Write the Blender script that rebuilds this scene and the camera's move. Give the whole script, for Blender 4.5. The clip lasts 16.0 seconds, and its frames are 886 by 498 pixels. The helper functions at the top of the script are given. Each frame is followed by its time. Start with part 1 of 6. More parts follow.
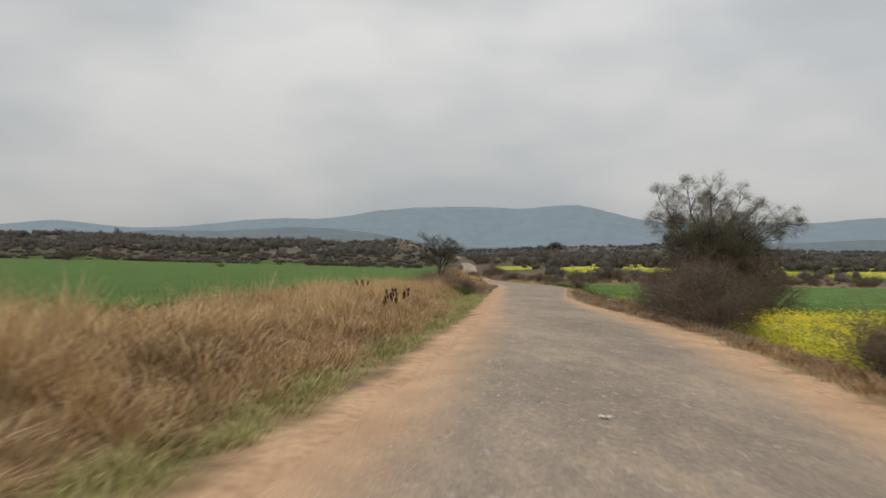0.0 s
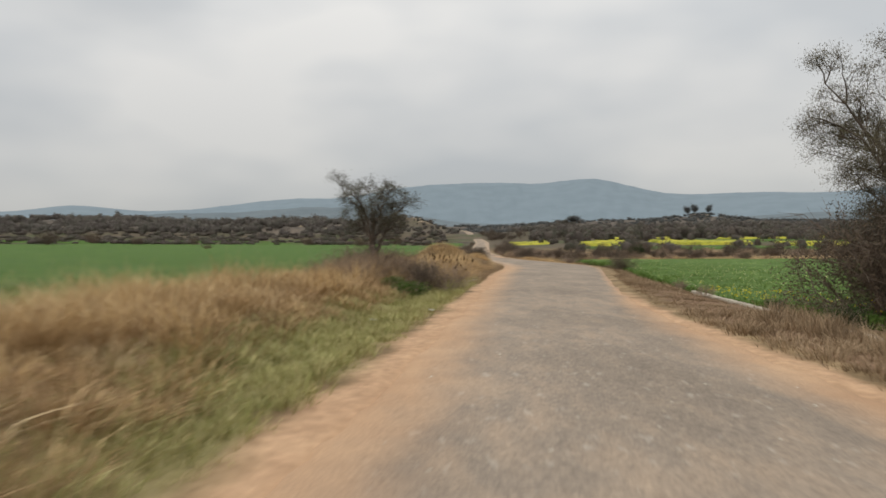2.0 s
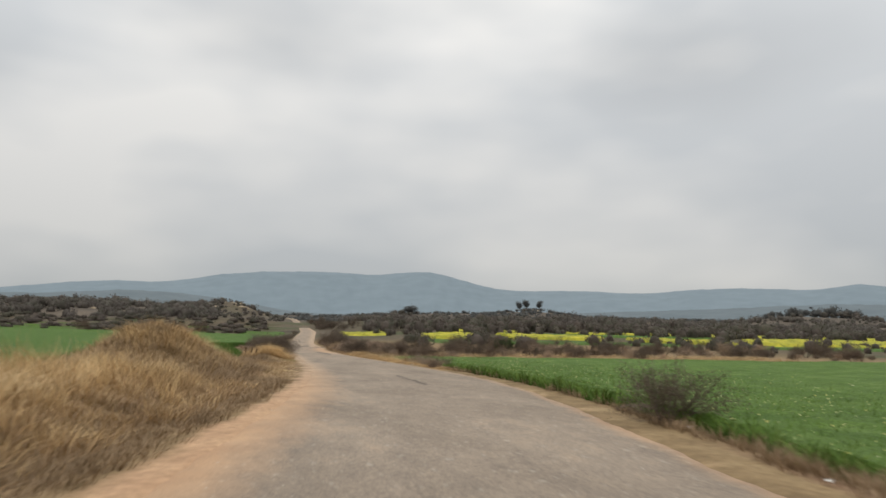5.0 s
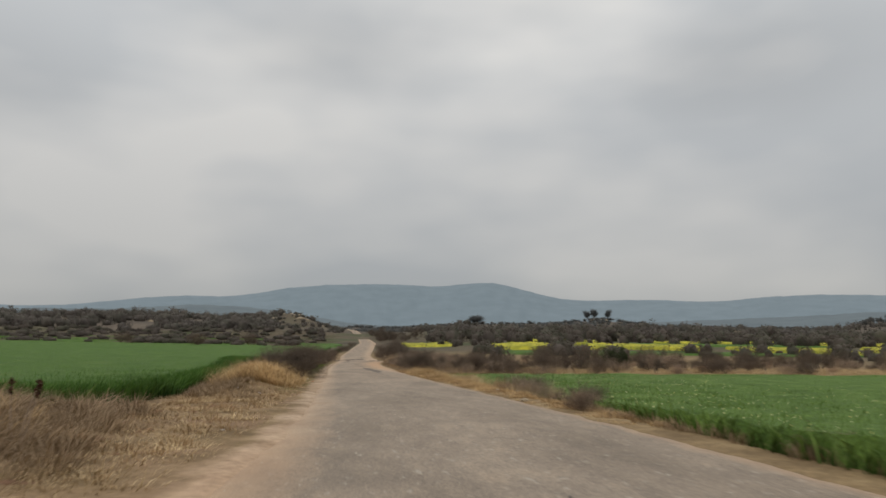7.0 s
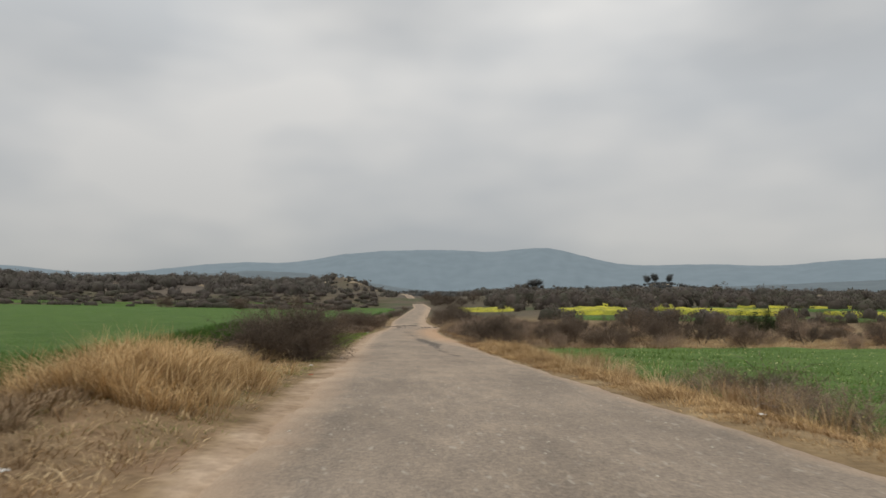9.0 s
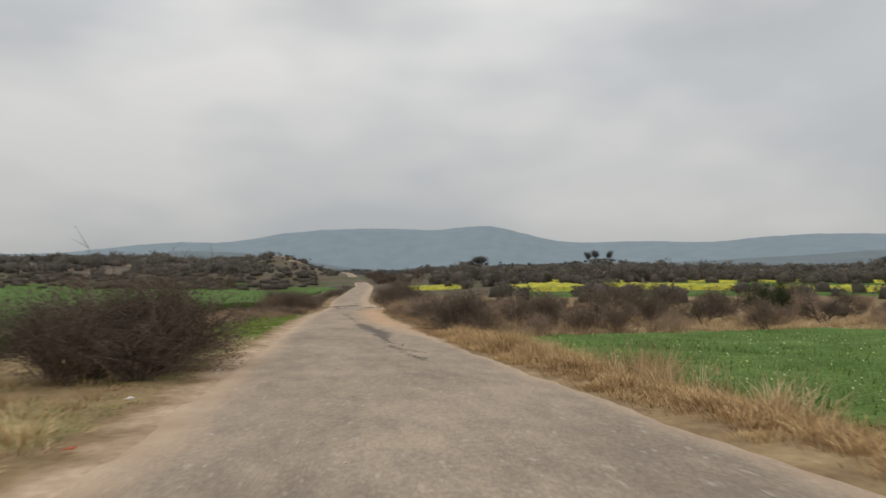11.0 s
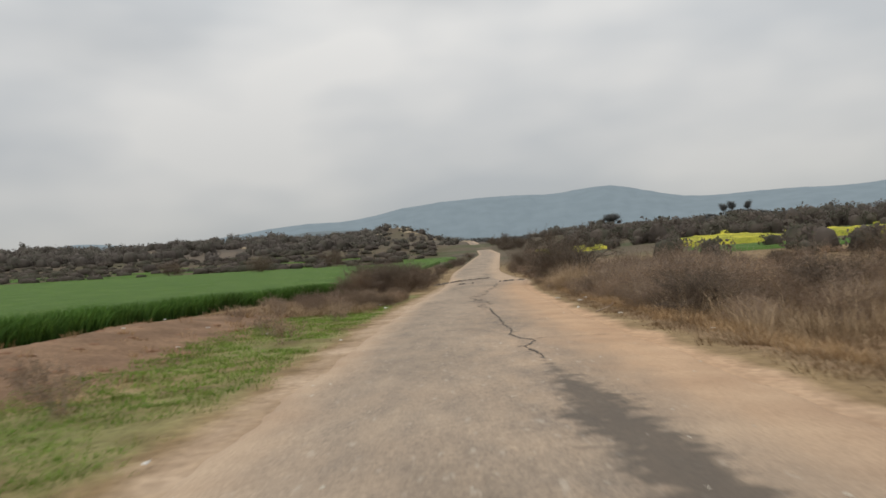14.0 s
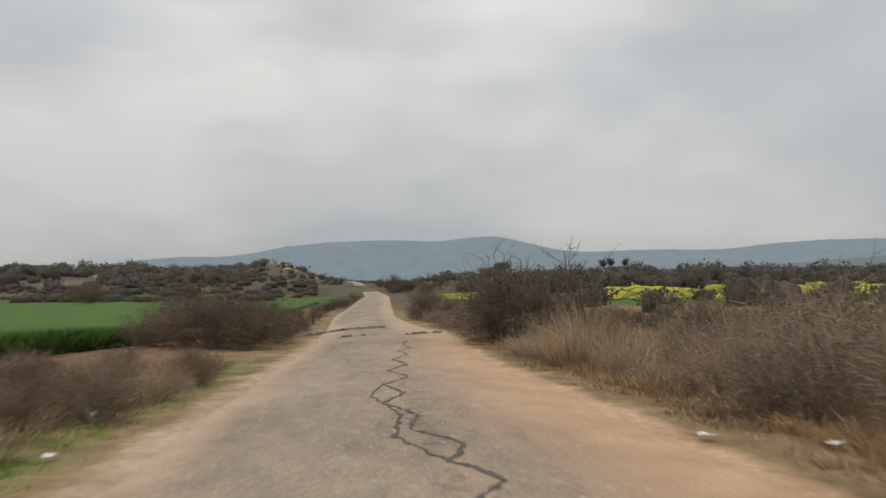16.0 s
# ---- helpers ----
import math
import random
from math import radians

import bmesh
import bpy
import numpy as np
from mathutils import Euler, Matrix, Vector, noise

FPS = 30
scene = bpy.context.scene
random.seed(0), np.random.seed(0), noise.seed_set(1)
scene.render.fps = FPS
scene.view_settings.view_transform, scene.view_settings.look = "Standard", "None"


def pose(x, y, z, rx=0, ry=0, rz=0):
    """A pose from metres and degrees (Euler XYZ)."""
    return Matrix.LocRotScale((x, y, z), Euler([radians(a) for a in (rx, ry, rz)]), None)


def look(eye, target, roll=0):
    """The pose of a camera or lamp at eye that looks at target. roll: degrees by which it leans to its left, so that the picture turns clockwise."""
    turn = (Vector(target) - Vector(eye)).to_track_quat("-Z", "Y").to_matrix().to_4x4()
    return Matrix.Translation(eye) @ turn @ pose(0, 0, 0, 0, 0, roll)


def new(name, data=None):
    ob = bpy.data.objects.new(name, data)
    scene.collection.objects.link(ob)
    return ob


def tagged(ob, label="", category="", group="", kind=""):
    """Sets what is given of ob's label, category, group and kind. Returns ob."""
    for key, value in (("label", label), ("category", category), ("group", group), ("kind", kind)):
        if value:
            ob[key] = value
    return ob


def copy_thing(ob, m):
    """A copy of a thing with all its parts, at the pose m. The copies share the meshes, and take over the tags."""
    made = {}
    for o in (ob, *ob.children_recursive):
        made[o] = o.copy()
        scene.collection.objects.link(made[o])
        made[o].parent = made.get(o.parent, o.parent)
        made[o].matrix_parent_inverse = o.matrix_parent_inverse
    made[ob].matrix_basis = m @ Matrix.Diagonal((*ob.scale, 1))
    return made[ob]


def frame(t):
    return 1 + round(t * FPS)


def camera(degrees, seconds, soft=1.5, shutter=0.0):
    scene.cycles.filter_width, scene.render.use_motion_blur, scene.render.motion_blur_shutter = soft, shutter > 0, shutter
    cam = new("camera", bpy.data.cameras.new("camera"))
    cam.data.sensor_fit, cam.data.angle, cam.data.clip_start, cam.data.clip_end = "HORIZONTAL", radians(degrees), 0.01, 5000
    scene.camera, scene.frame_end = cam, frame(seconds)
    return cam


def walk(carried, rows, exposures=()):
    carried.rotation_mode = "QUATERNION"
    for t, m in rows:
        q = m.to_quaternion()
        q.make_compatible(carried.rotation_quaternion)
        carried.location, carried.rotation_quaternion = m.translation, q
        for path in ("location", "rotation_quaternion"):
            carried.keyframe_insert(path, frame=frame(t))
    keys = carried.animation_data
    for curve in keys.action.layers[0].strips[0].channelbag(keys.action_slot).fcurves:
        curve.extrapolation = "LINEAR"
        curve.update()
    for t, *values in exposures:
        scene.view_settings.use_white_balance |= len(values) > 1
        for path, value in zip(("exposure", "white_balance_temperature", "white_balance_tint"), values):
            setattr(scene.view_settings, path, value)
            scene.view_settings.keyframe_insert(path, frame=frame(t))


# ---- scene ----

# ---------------- camera and its drive ----------------
EYE_HEIGHT = 1.3
cam = camera(63.0, 16.0, soft=1.6, shutter=0.28)
# seconds, x, y, yaw, pitch, roll
PATH = [
    (0.0, -0.00, 0.00, -2.32, 1.90, -1.04),
    (0.5, 0.95, 4.99, -0.09, 0.85, -0.74),
    (1.0, 1.86, 9.95, 1.34, -0.03, -0.23),
    (1.5, 2.68, 15.61, 2.08, -0.10, -0.14),
    (2.0, 3.38, 21.21, -0.97, 0.10, 0.15),
    (2.5, 4.04, 26.90, -8.63, 0.64, 0.48),
    (3.0, 4.75, 32.57, -12.37, 0.53, -0.98),
    (3.5, 5.59, 38.05, -14.02, -0.20, -0.61),
    (4.0, 6.37, 43.37, -14.64, 1.79, -0.55),
    (4.2, 6.67, 45.49, -14.76, 5.16, -1.11),
    (6.3, 10.55, 69.53, -11.72, 7.98, 0.17),
    (6.5, 10.79, 71.57, -10.84, 7.75, -0.02),
    (7.0, 11.21, 76.53, -9.02, 8.25, -0.61),
    (7.5, 11.47, 81.35, -6.00, 9.08, -0.77),
    (8.0, 11.71, 86.05, -4.35, 8.83, -0.60),
    (8.5, 11.99, 90.22, -4.53, 6.72, -0.43),
    (8.7, 12.08, 91.71, -4.61, 6.04, -0.52),
    (10.8, 12.86, 102.17, -7.54, 4.26, 0.28),
    (11.0, 12.79, 103.65, -9.27, 3.82, 0.11),
    (11.5, 12.88, 107.90, -16.13, 3.11, -0.14),
    (12.0, 13.00, 112.61, -20.23, 1.72, -1.28),
    (12.5, 13.08, 117.33, -21.65, 0.62, -1.19),
    (13.0, 13.16, 121.92, -16.62, 0.88, -0.07),
    (13.5, 13.21, 126.39, -5.03, 1.80, 2.12),
    (14.0, 13.25, 131.05, 0.33, 1.60, 3.53),
    (14.5, 13.28, 135.64, 0.13, 1.94, 3.50),
    (15.0, 13.21, 140.37, -3.47, 3.03, 2.32),
    (15.5, 13.30, 145.58, -5.99, 4.00, 1.58),
    (16.0, 13.45, 150.50, -8.95, 4.76, 0.86),
]
walk(cam, [(t, pose(x, y, EYE_HEIGHT, 90 + p, r, w)) for t, x, y, w, p, r in PATH],
     [(0.0, -0.12), (1.2, -0.02), (2.5, 0.04), (4.0, 0.08), (4.2, 0.15), (6.3, -0.28), (7.5, -0.3), (8.5, -0.22), (11.0, -0.12), (12.5, 0.03), (13.0, 0.03), (13.6, -0.06), (14.4, -0.02), (16.0, -0.13)])

# ---------------- overcast sky and a soft sun ----------------
world = bpy.data.worlds.new("overcast_sky")
scene.world = world
world.use_nodes = True
wn, wl = world.node_tree.nodes, world.node_tree.links
wn.clear()
w_out, w_bg = wn.new("ShaderNodeOutputWorld"), wn.new("ShaderNodeBackground")
w_sky = wn.new("ShaderNodeTexSky")
w_sky.sky_type, w_sky.sun_disc = "NISHITA", False
w_sky.sun_elevation, w_sky.sun_rotation = radians(48), radians(205)
w_dim = wn.new("ShaderNodeVectorMath")
w_dim.operation = "SCALE"
w_dim.inputs["Scale"].default_value = 0.10
wl.new(w_sky.outputs["Color"], w_dim.inputs[0])
w_co = wn.new("ShaderNodeTexCoord")
w_map = wn.new("ShaderNodeMapping")
w_map.inputs["Scale"].default_value = (1.0, 1.0, 2.3)
wl.new(w_co.outputs["Generated"], w_map.inputs["Vector"])
w_noise = wn.new("ShaderNodeTexNoise")
w_noise.inputs["Scale"].default_value = 2.1
w_noise.inputs["Detail"].default_value = 3.5
w_noise.inputs["Roughness"].default_value = 0.5
wl.new(w_map.outputs["Vector"], w_noise.inputs["Vector"])
w_ramp = wn.new("ShaderNodeValToRGB")
w_ramp.color_ramp.elements[0].position, w_ramp.color_ramp.elements[0].color = 0.39, (0.45, 0.462, 0.468, 1)
w_ramp.color_ramp.elements[1].position, w_ramp.color_ramp.elements[1].color = 0.60, (0.60, 0.59, 0.568, 1)
wl.new(w_noise.outputs["Fac"], w_ramp.inputs["Fac"])
# a few darker cloud bellies ahead
w_cloudy = w_ramp.outputs["Color"]
for c_x, c_y, c_z, c_r, c_d in ((-0.01, 0.913, 0.405, 0.26, 0.14), (0.50, 0.783, 0.367, 0.22, 0.15), (-0.40, 0.865, 0.31, 0.2, 0.08), (0.22, 0.86, 0.46, 0.2, 0.07)):
    w_away = wn.new("ShaderNodeVectorMath")
    w_away.operation = "DISTANCE"
    wl.new(w_map.outputs["Vector"], w_away.inputs[0])
    w_away.inputs[1].default_value = (c_x, c_y, c_z * 2.3)
    w_rag = wn.new("ShaderNodeMath")
    w_rag.operation = "MULTIPLY_ADD"
    wl.new(w_noise.outputs["Fac"], w_rag.inputs[0])
    w_rag.inputs[1].default_value = 0.35
    wl.new(w_away.outputs["Value"], w_rag.inputs[2])
    w_fall = wn.new("ShaderNodeMapRange")
    w_fall.interpolation_type = "SMOOTHSTEP"
    w_fall.inputs["From Min"].default_value, w_fall.inputs["From Max"].default_value = 0.17, 0.17 + c_r
    w_fall.inputs["To Min"].default_value, w_fall.inputs["To Max"].default_value = 1 - c_d, 1.0
    wl.new(w_rag.outputs[0], w_fall.inputs["Value"])
    w_dark = wn.new("ShaderNodeVectorMath")
    w_dark.operation = "SCALE"
    wl.new(w_cloudy, w_dark.inputs[0])
    wl.new(w_fall.outputs["Result"], w_dark.inputs["Scale"])
    w_cloudy = w_dark.outputs["Vector"]
# an overcast sky grows brighter towards the zenith
w_sep = wn.new("ShaderNodeSeparateXYZ")
wl.new(w_co.outputs["Generated"], w_sep.inputs[0])
w_up = wn.new("ShaderNodeMapRange")
w_up.inputs["From Min"].default_value, w_up.inputs["From Max"].default_value = 0.0, 1.0
w_up.inputs["To Min"].default_value, w_up.inputs["To Max"].default_value = 0.86, 2.55
wl.new(w_sep.outputs["Z"], w_up.inputs["Value"])
w_gain = wn.new("ShaderNodeVectorMath")
w_gain.operation = "SCALE"
wl.new(w_cloudy, w_gain.inputs[0])
wl.new(w_up.outputs["Result"], w_gain.inputs["Scale"])
w_mix = wn.new("ShaderNodeMix")
w_mix.data_type = "RGBA"
w_mix.inputs["Factor"].default_value = 0.93
wl.new(w_dim.outputs["Vector"], w_mix.inputs["A"])
wl.new(w_gain.outputs["Vector"], w_mix.inputs["B"])
wl.new(w_mix.outputs["Result"], w_bg.inputs["Color"])
w_bg.inputs["Strength"].default_value = 1.0
wl.new(w_bg.outputs["Background"], w_out.inputs["Surface"])

sun = new("sun", bpy.data.lights.new("sun", "SUN"))
sun.data.energy, sun.data.angle, sun.data.color = 0.7, radians(25), (1.0, 0.96, 0.9)
sun.matrix_world = look((-30, -40, 60), (0, 0, 0))

# ---------------- small helpers ----------------
rng = np.random.default_rng(7)


def smooth(a, b, v):
    t = np.clip((np.asarray(v, float) - a) / (b - a), 0, 1)
    return t * t * (3 - 2 * t)


def ripple(x, y, size, seed=0.0):
    """A cheap smooth field between about -1 and 1, with bumps of that size."""
    x, y = np.asarray(x, float) / size + seed, np.asarray(y, float) / size - seed * 1.7
    return (np.sin(x * 2.1 + 1.3 * np.sin(y * 1.7 + seed)) + np.sin(y * 2.6 + 1.7 * np.sin(x * 1.3 - seed))
            + 0.6 * np.sin(x * 4.7 - y * 3.9 + seed) + 0.5 * np.sin(x * 7.3 + y * 6.1)) / 3.1


def fast_mesh(name, verts, faces, mat=None, attributes=(), shade=True):
    """A mesh from arrays: vertices (n, 3) and faces (m, k)."""
    me = bpy.data.meshes.new(name)
    verts, faces = np.asarray(verts, np.float32), np.asarray(faces, np.int32)
    m, k = faces.shape
    me.vertices.add(len(verts))
    me.vertices.foreach_set("co", verts.ravel())
    me.loops.add(m * k)
    me.loops.foreach_set("vertex_index", faces.ravel())
    me.polygons.add(m)
    me.polygons.foreach_set("loop_start", np.arange(0, m * k, k, dtype=np.int32))
    if shade:
        me.polygons.foreach_set("use_smooth", np.ones(m, bool))
    for key, values in attributes:
        at = me.attributes.new(key, "FLOAT", "POINT")
        at.data.foreach_set("value", np.asarray(values, np.float32))
    me.update(calc_edges=True)
    me.validate()
    if mat:
        me.materials.append(mat)
    return me


def leaf_cloud(name, c, t, b, out, mat, core=None):
    """Leaf sprays as diamonds at c with half axes t and b, shaded along the crown's outward direction."""
    n = len(c)
    turned = (np.cross(t, b) * out).sum(1) < 0
    b = np.where(turned[:, None], -b, b)
    V = np.stack([c - t, c - b, c + t, c + b], 1).reshape(-1, 3)
    face = np.cross(t, b)
    face /= np.maximum(np.linalg.norm(face, axis=1, keepdims=True), 1e-9)
    flip = np.where((face * out).sum(1, keepdims=True) < 0, -1.0, 1.0)
    N = out + 0.35 * face * flip
    N /= np.maximum(np.linalg.norm(N, axis=1, keepdims=True), 1e-9)
    N = np.repeat(N, 4, axis=0)
    k = 4 * np.arange(n)[:, None]
    F = np.concatenate([k + np.array([[0, 1, 2]]), k + np.array([[0, 2, 3]])])
    if core is not None:
        F = np.concatenate([F, core[1] + len(V)])
        V, N = np.concatenate([V, core[0]]), np.concatenate([N, core[2]])
    me = fast_mesh(name, V, F, mat)
    me.normals_split_custom_set_from_vertices(N.tolist())
    return me


def part(name, data, parent, label=""):
    ob = new(name, data)
    ob.parent = parent
    return tagged(ob, label) if label else ob


def grid_faces(rows, cols):
    i = np.arange((rows - 1) * cols).reshape(rows - 1, cols)[:, :-1].ravel()
    return np.stack([i, i + 1, i + cols + 1, i + cols], 1)


# ---------------- the lie of the land ----------------
LEFT_EDGE = [(-60, -15), (-30, -8.0), (0, -1.65), (9, 0.0), (20, 1.9), (31, 3.35), (41, 4.65), (52, 6.1), (62, 7.3), (70, 8.6), (80, 9.9),
             (90, 10.7), (100, 10.95), (120, 11.2), (140, 11.45), (150, 11.6), (158, 11.85), (164, 12.1), (170, 12.4), (180, 12.9), (192, 13.2), (215, 13.9), (260, 17.3), (311, 21.6), (360, 22.6), (430, 21.0)]
RIGHT_EDGE = [(-60, -9), (-30, -2.2), (0, 3.2), (8, 4.75), (14, 5.9), (21, 6.9), (30, 7.45), (38, 8.2), (44, 9.35), (51, 10.8), (57, 12.1), (63, 13.35),
              (70, 15.0), (78, 16.3), (84, 16.7), (90, 16.75), (100, 16.6), (115, 16.3), (130, 16.2), (150, 16.4), (170, 17.4), (180, 18.4), (190, 19.5), (200, 19.4), (215, 19.2), (260, 22.6),
              (311, 26.6), (360, 26.2), (430, 23.2)]
RISE = [(-3000, 0), (175, 0), (200, 0.2), (240, 1.6), (280, 3.2), (311, 4.4), (360, 7.2), (410, 11.5), (460, 13), (500, 13.5), (560, 14), (800, 22), (1130, 38),
        (1600, 48), (5000, 52)]


def along(knots, y):
    k = np.array(knots, float)
    y = np.asarray(y, float)
    return sum(np.interp(y + d, k[:, 0], k[:, 1]) for d in (-4, -2, 0, 2, 4)) / 5


def left_edge(y):
    return along(LEFT_EDGE, y)


def right_edge(y):
    return along(RIGHT_EDGE, y)


def rise(y):
    return along(RISE, y)


def mound(x, y, cx, cy, rx, ry):
    return np.exp(-((x - cx) / rx) ** 2 - ((y - cy) / ry) ** 2)


def ground_z(x, y):
    x, y = np.asarray(x, float), np.asarray(y, float)
    ul, ur = left_edge(y) - x, x - right_edge(y)
    z = rise(y) - 0.06
    near = 1 - smooth(170, 230, y)
    # the fields on the right lie lower than the road
    z = z - (0.42 * smooth(0.9 + 1.9 * mound(0, y, 0, 40, 1, 11), 3.0 + 0.6 * mound(0, y, 0, 40, 1, 11), ur) * (1 - smooth(128, 150, y)) + 0.12 * smooth(1.0, 3.0, ur) * near)
    # grassy bank along the left verge
    z = z + 0.40 * smooth(1.5, 3.0, ul) * (1 - smooth(4.8, 7.0, ul)) * (1 - smooth(70, 80, y))
    z = z + 1.6 * mound(x, y, 4.2, 84, 2.3, 5.6) + 0.5 * mound(x, y, 8.6, 105, 1.1, 4) + 0.4 * mound(x, y, 5.2, 146, 1.7, 16)
    z = z + 0.006 * np.clip(ul - 8, 0, 300) * smooth(0, 120, y)
    off = np.maximum(np.maximum(ul, ur), 0)
    z = z + ripple(x, y, 1.1) * 0.035 * smooth(0.2, 1.2, off) + ripple(x, y, 6.0, 2.0) * 0.06 * smooth(1, 4, off)
    z = z + smooth(300, 420, y) * (ripple(x, y, 55.0, 1.0) * 1.6 + ripple(x, y, 17.0, 3.0) * 0.6)
    z = z - 2.0 * mound(x, y, 36, 470, 24, 60) + 10.0 * mound(x, y, 405, 510, 60, 60)
    # stepped plots climb on the left
    lift = rise(y + 5 * ripple(x, y, 50.0, 2.0))
    step = 0.9
    part_up = lift / step - np.floor(lift / step)
    z = z + (step * (np.floor(lift / step) + smooth(0.78, 1.0, part_up)) - lift) * smooth(4, 12, ul) * smooth(264, 272, y) * (1 - smooth(380, 398, y))
    # wooded hills on the left, ending in a rocky knoll beside the gap where the road goes through
    back = smooth(395, 475, y) * (1 - smooth(560, 700, y))
    z = z + (1 - smooth(-24, 14, x)) * back * (5.0 + 1.6 * ripple(x, y, 60.0, 2.0)) + 6.0 * mound(x, y, -6, 446, 15, 24)
    z = z + smooth(50, 110, x) * back * (3.0 + 1.2 * ripple(x, y, 70.0, 4.0)) + 2.5 * mound(x, y, 95.5, 490, 16, 16)
    # the mustard fields slope up towards the woods
    z = z + 1.5 * smooth(36, 66, x) * smooth(235, 275, y) * (1 - smooth(380, 440, y))
    z = z + 8.0 * smooth(110, 260, x) * smooth(700, 1100, y) + 10 * mound(x, y, 415, 1127, 55, 40)
    return z - 0.05 * (1 - smooth(-0.35, 0.1, off + np.where(off > 0, 0.1, -0.4)))


def on_ground(x, y, sink=0.0):
    return Vector((x, y, float(ground_z(x, y)) - sink))


# ---------------- materials ----------------
def node_material(name, rough=0.9):
    mat = bpy.data.materials.new(name)
    mat.use_nodes = True
    nt = mat.node_tree
    bsdf = nt.nodes["Principled BSDF"]
    bsdf.inputs["Roughness"].default_value = rough
    bsdf.inputs["Specular IOR Level"].default_value = 0.2
    return mat, nt, bsdf


def noise_node(nt, scale, detail=4.0, vector=None):
    n = nt.nodes.new("ShaderNodeTexNoise")
    n.inputs["Scale"].default_value, n.inputs["Detail"].default_value = scale, detail
    if vector:
        nt.links.new(vector, n.inputs["Vector"])
    return n.outputs["Fac"]


def ramp_node(nt, fac, stops):
    r = nt.nodes.new("ShaderNodeValToRGB")
    while len(r.color_ramp.elements) < len(stops):
        r.color_ramp.elements.new(0.5)
    for e, (p, c) in zip(r.color_ramp.elements, stops):
        e.position, e.color = p, (*c, 1)
    nt.links.new(fac, r.inputs["Fac"])
    return r.outputs["Color"]


def mix_node(nt, fac, a, b, mode="MIX"):
    m = nt.nodes.new("ShaderNodeMix")
    m.data_type, m.blend_type = "RGBA", mode
    for key, v in (("Factor", fac), ("A", a), ("B", b)):
        if isinstance(v, (int, float)):
            m.inputs[key].default_value = v
        elif isinstance(v, tuple):
            m.inputs[key].default_value = (*v, 1)
        else:
            nt.links.new(v, m.inputs[key])
    return m.outputs["Result"]


def attribute_node(nt, key):
    a = nt.nodes.new("ShaderNodeAttribute")
    a.attribute_name = key
    return a.outputs["Fac"]


def math_node(nt, op, a, b):
    m = nt.nodes.new("ShaderNodeMath")
    m.operation = op
    for i, v in enumerate((a, b)):
        if isinstance(v, (int, float)):
            m.inputs[i].default_value = v
        else:
            nt.links.new(v, m.inputs[i])
    return m.outputs[0]


def place_coords(nt):
    return nt.nodes.new("ShaderNodeTexCoord").outputs["Object"]


def world_coords(nt):
    return nt.nodes.new("ShaderNodeNewGeometry").outputs["Position"]


def bump_node(nt, bsdf, height, strength, distance):
    b = nt.nodes.new("ShaderNodeBump")
    b.inputs["Strength"].default_value, b.inputs["Distance"].default_value = strength, distance
    nt.links.new(height, b.inputs["Height"])
    nt.links.new(b.outputs["Normal"], bsdf.inputs["Normal"])


def island_random(nt):
    return nt.nodes.new("ShaderNodeNewGeometry").outputs["Random Per Island"]


def object_random(nt):
    return nt.nodes.new("ShaderNodeObjectInfo").outputs["Random"]


def grass_material(name, low, high, dark, patch=0.6, translucent=0.25):
    """Blades: darker at the foot, each of its own shade, in patches metres wide."""
    mat, nt, bsdf = node_material(name, 0.75)
    own = ramp_node(nt, island_random(nt), [(0.0, low), (1.0, high)])
    wide = ramp_node(nt, noise_node(nt, patch, 3, world_coords(nt)), [(0.35, (0.72, 0.68, 0.62)), (0.65, (1.12, 1.1, 1.05))])
    col = mix_node(nt, 1.0, own, wide, "MULTIPLY")
    # the shade down among the stems is put into the colour here
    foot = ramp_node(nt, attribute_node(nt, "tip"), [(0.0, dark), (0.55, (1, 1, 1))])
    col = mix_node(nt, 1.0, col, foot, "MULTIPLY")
    nt.links.new(col, bsdf.inputs["Base Color"])
    return mat


def let_light_through(nt, bsdf, share):
    """Mix in translucency, as thin leaves have."""
    thin, both = nt.nodes.new("ShaderNodeBsdfTranslucent"), nt.nodes.new("ShaderNodeMixShader")
    for link in bsdf.inputs["Base Color"].links:
        nt.links.new(link.from_socket, thin.inputs["Color"])
    both.inputs["Fac"].default_value = share
    target = bsdf.outputs["BSDF"].links[0].to_socket
    nt.links.new(bsdf.outputs["BSDF"], both.inputs[1])
    nt.links.new(thin.outputs["BSDF"], both.inputs[2])
    nt.links.new(both.outputs["Shader"], target)


def leaf_material(name, a, b, rough=0.7):
    mat, nt, bsdf = node_material(name, rough)
    col = ramp_node(nt, island_random(nt), [(0.0, a), (1.0, b)])
    tint = ramp_node(nt, object_random(nt), [(0.0, (0.78, 0.8, 0.8)), (1.0, (1.2, 1.12, 1.05))])
    nt.links.new(mix_node(nt, 1.0, col, tint, "MULTIPLY"), bsdf.inputs["Base Color"])
    let_light_through(nt, bsdf, 0.4)
    return mat


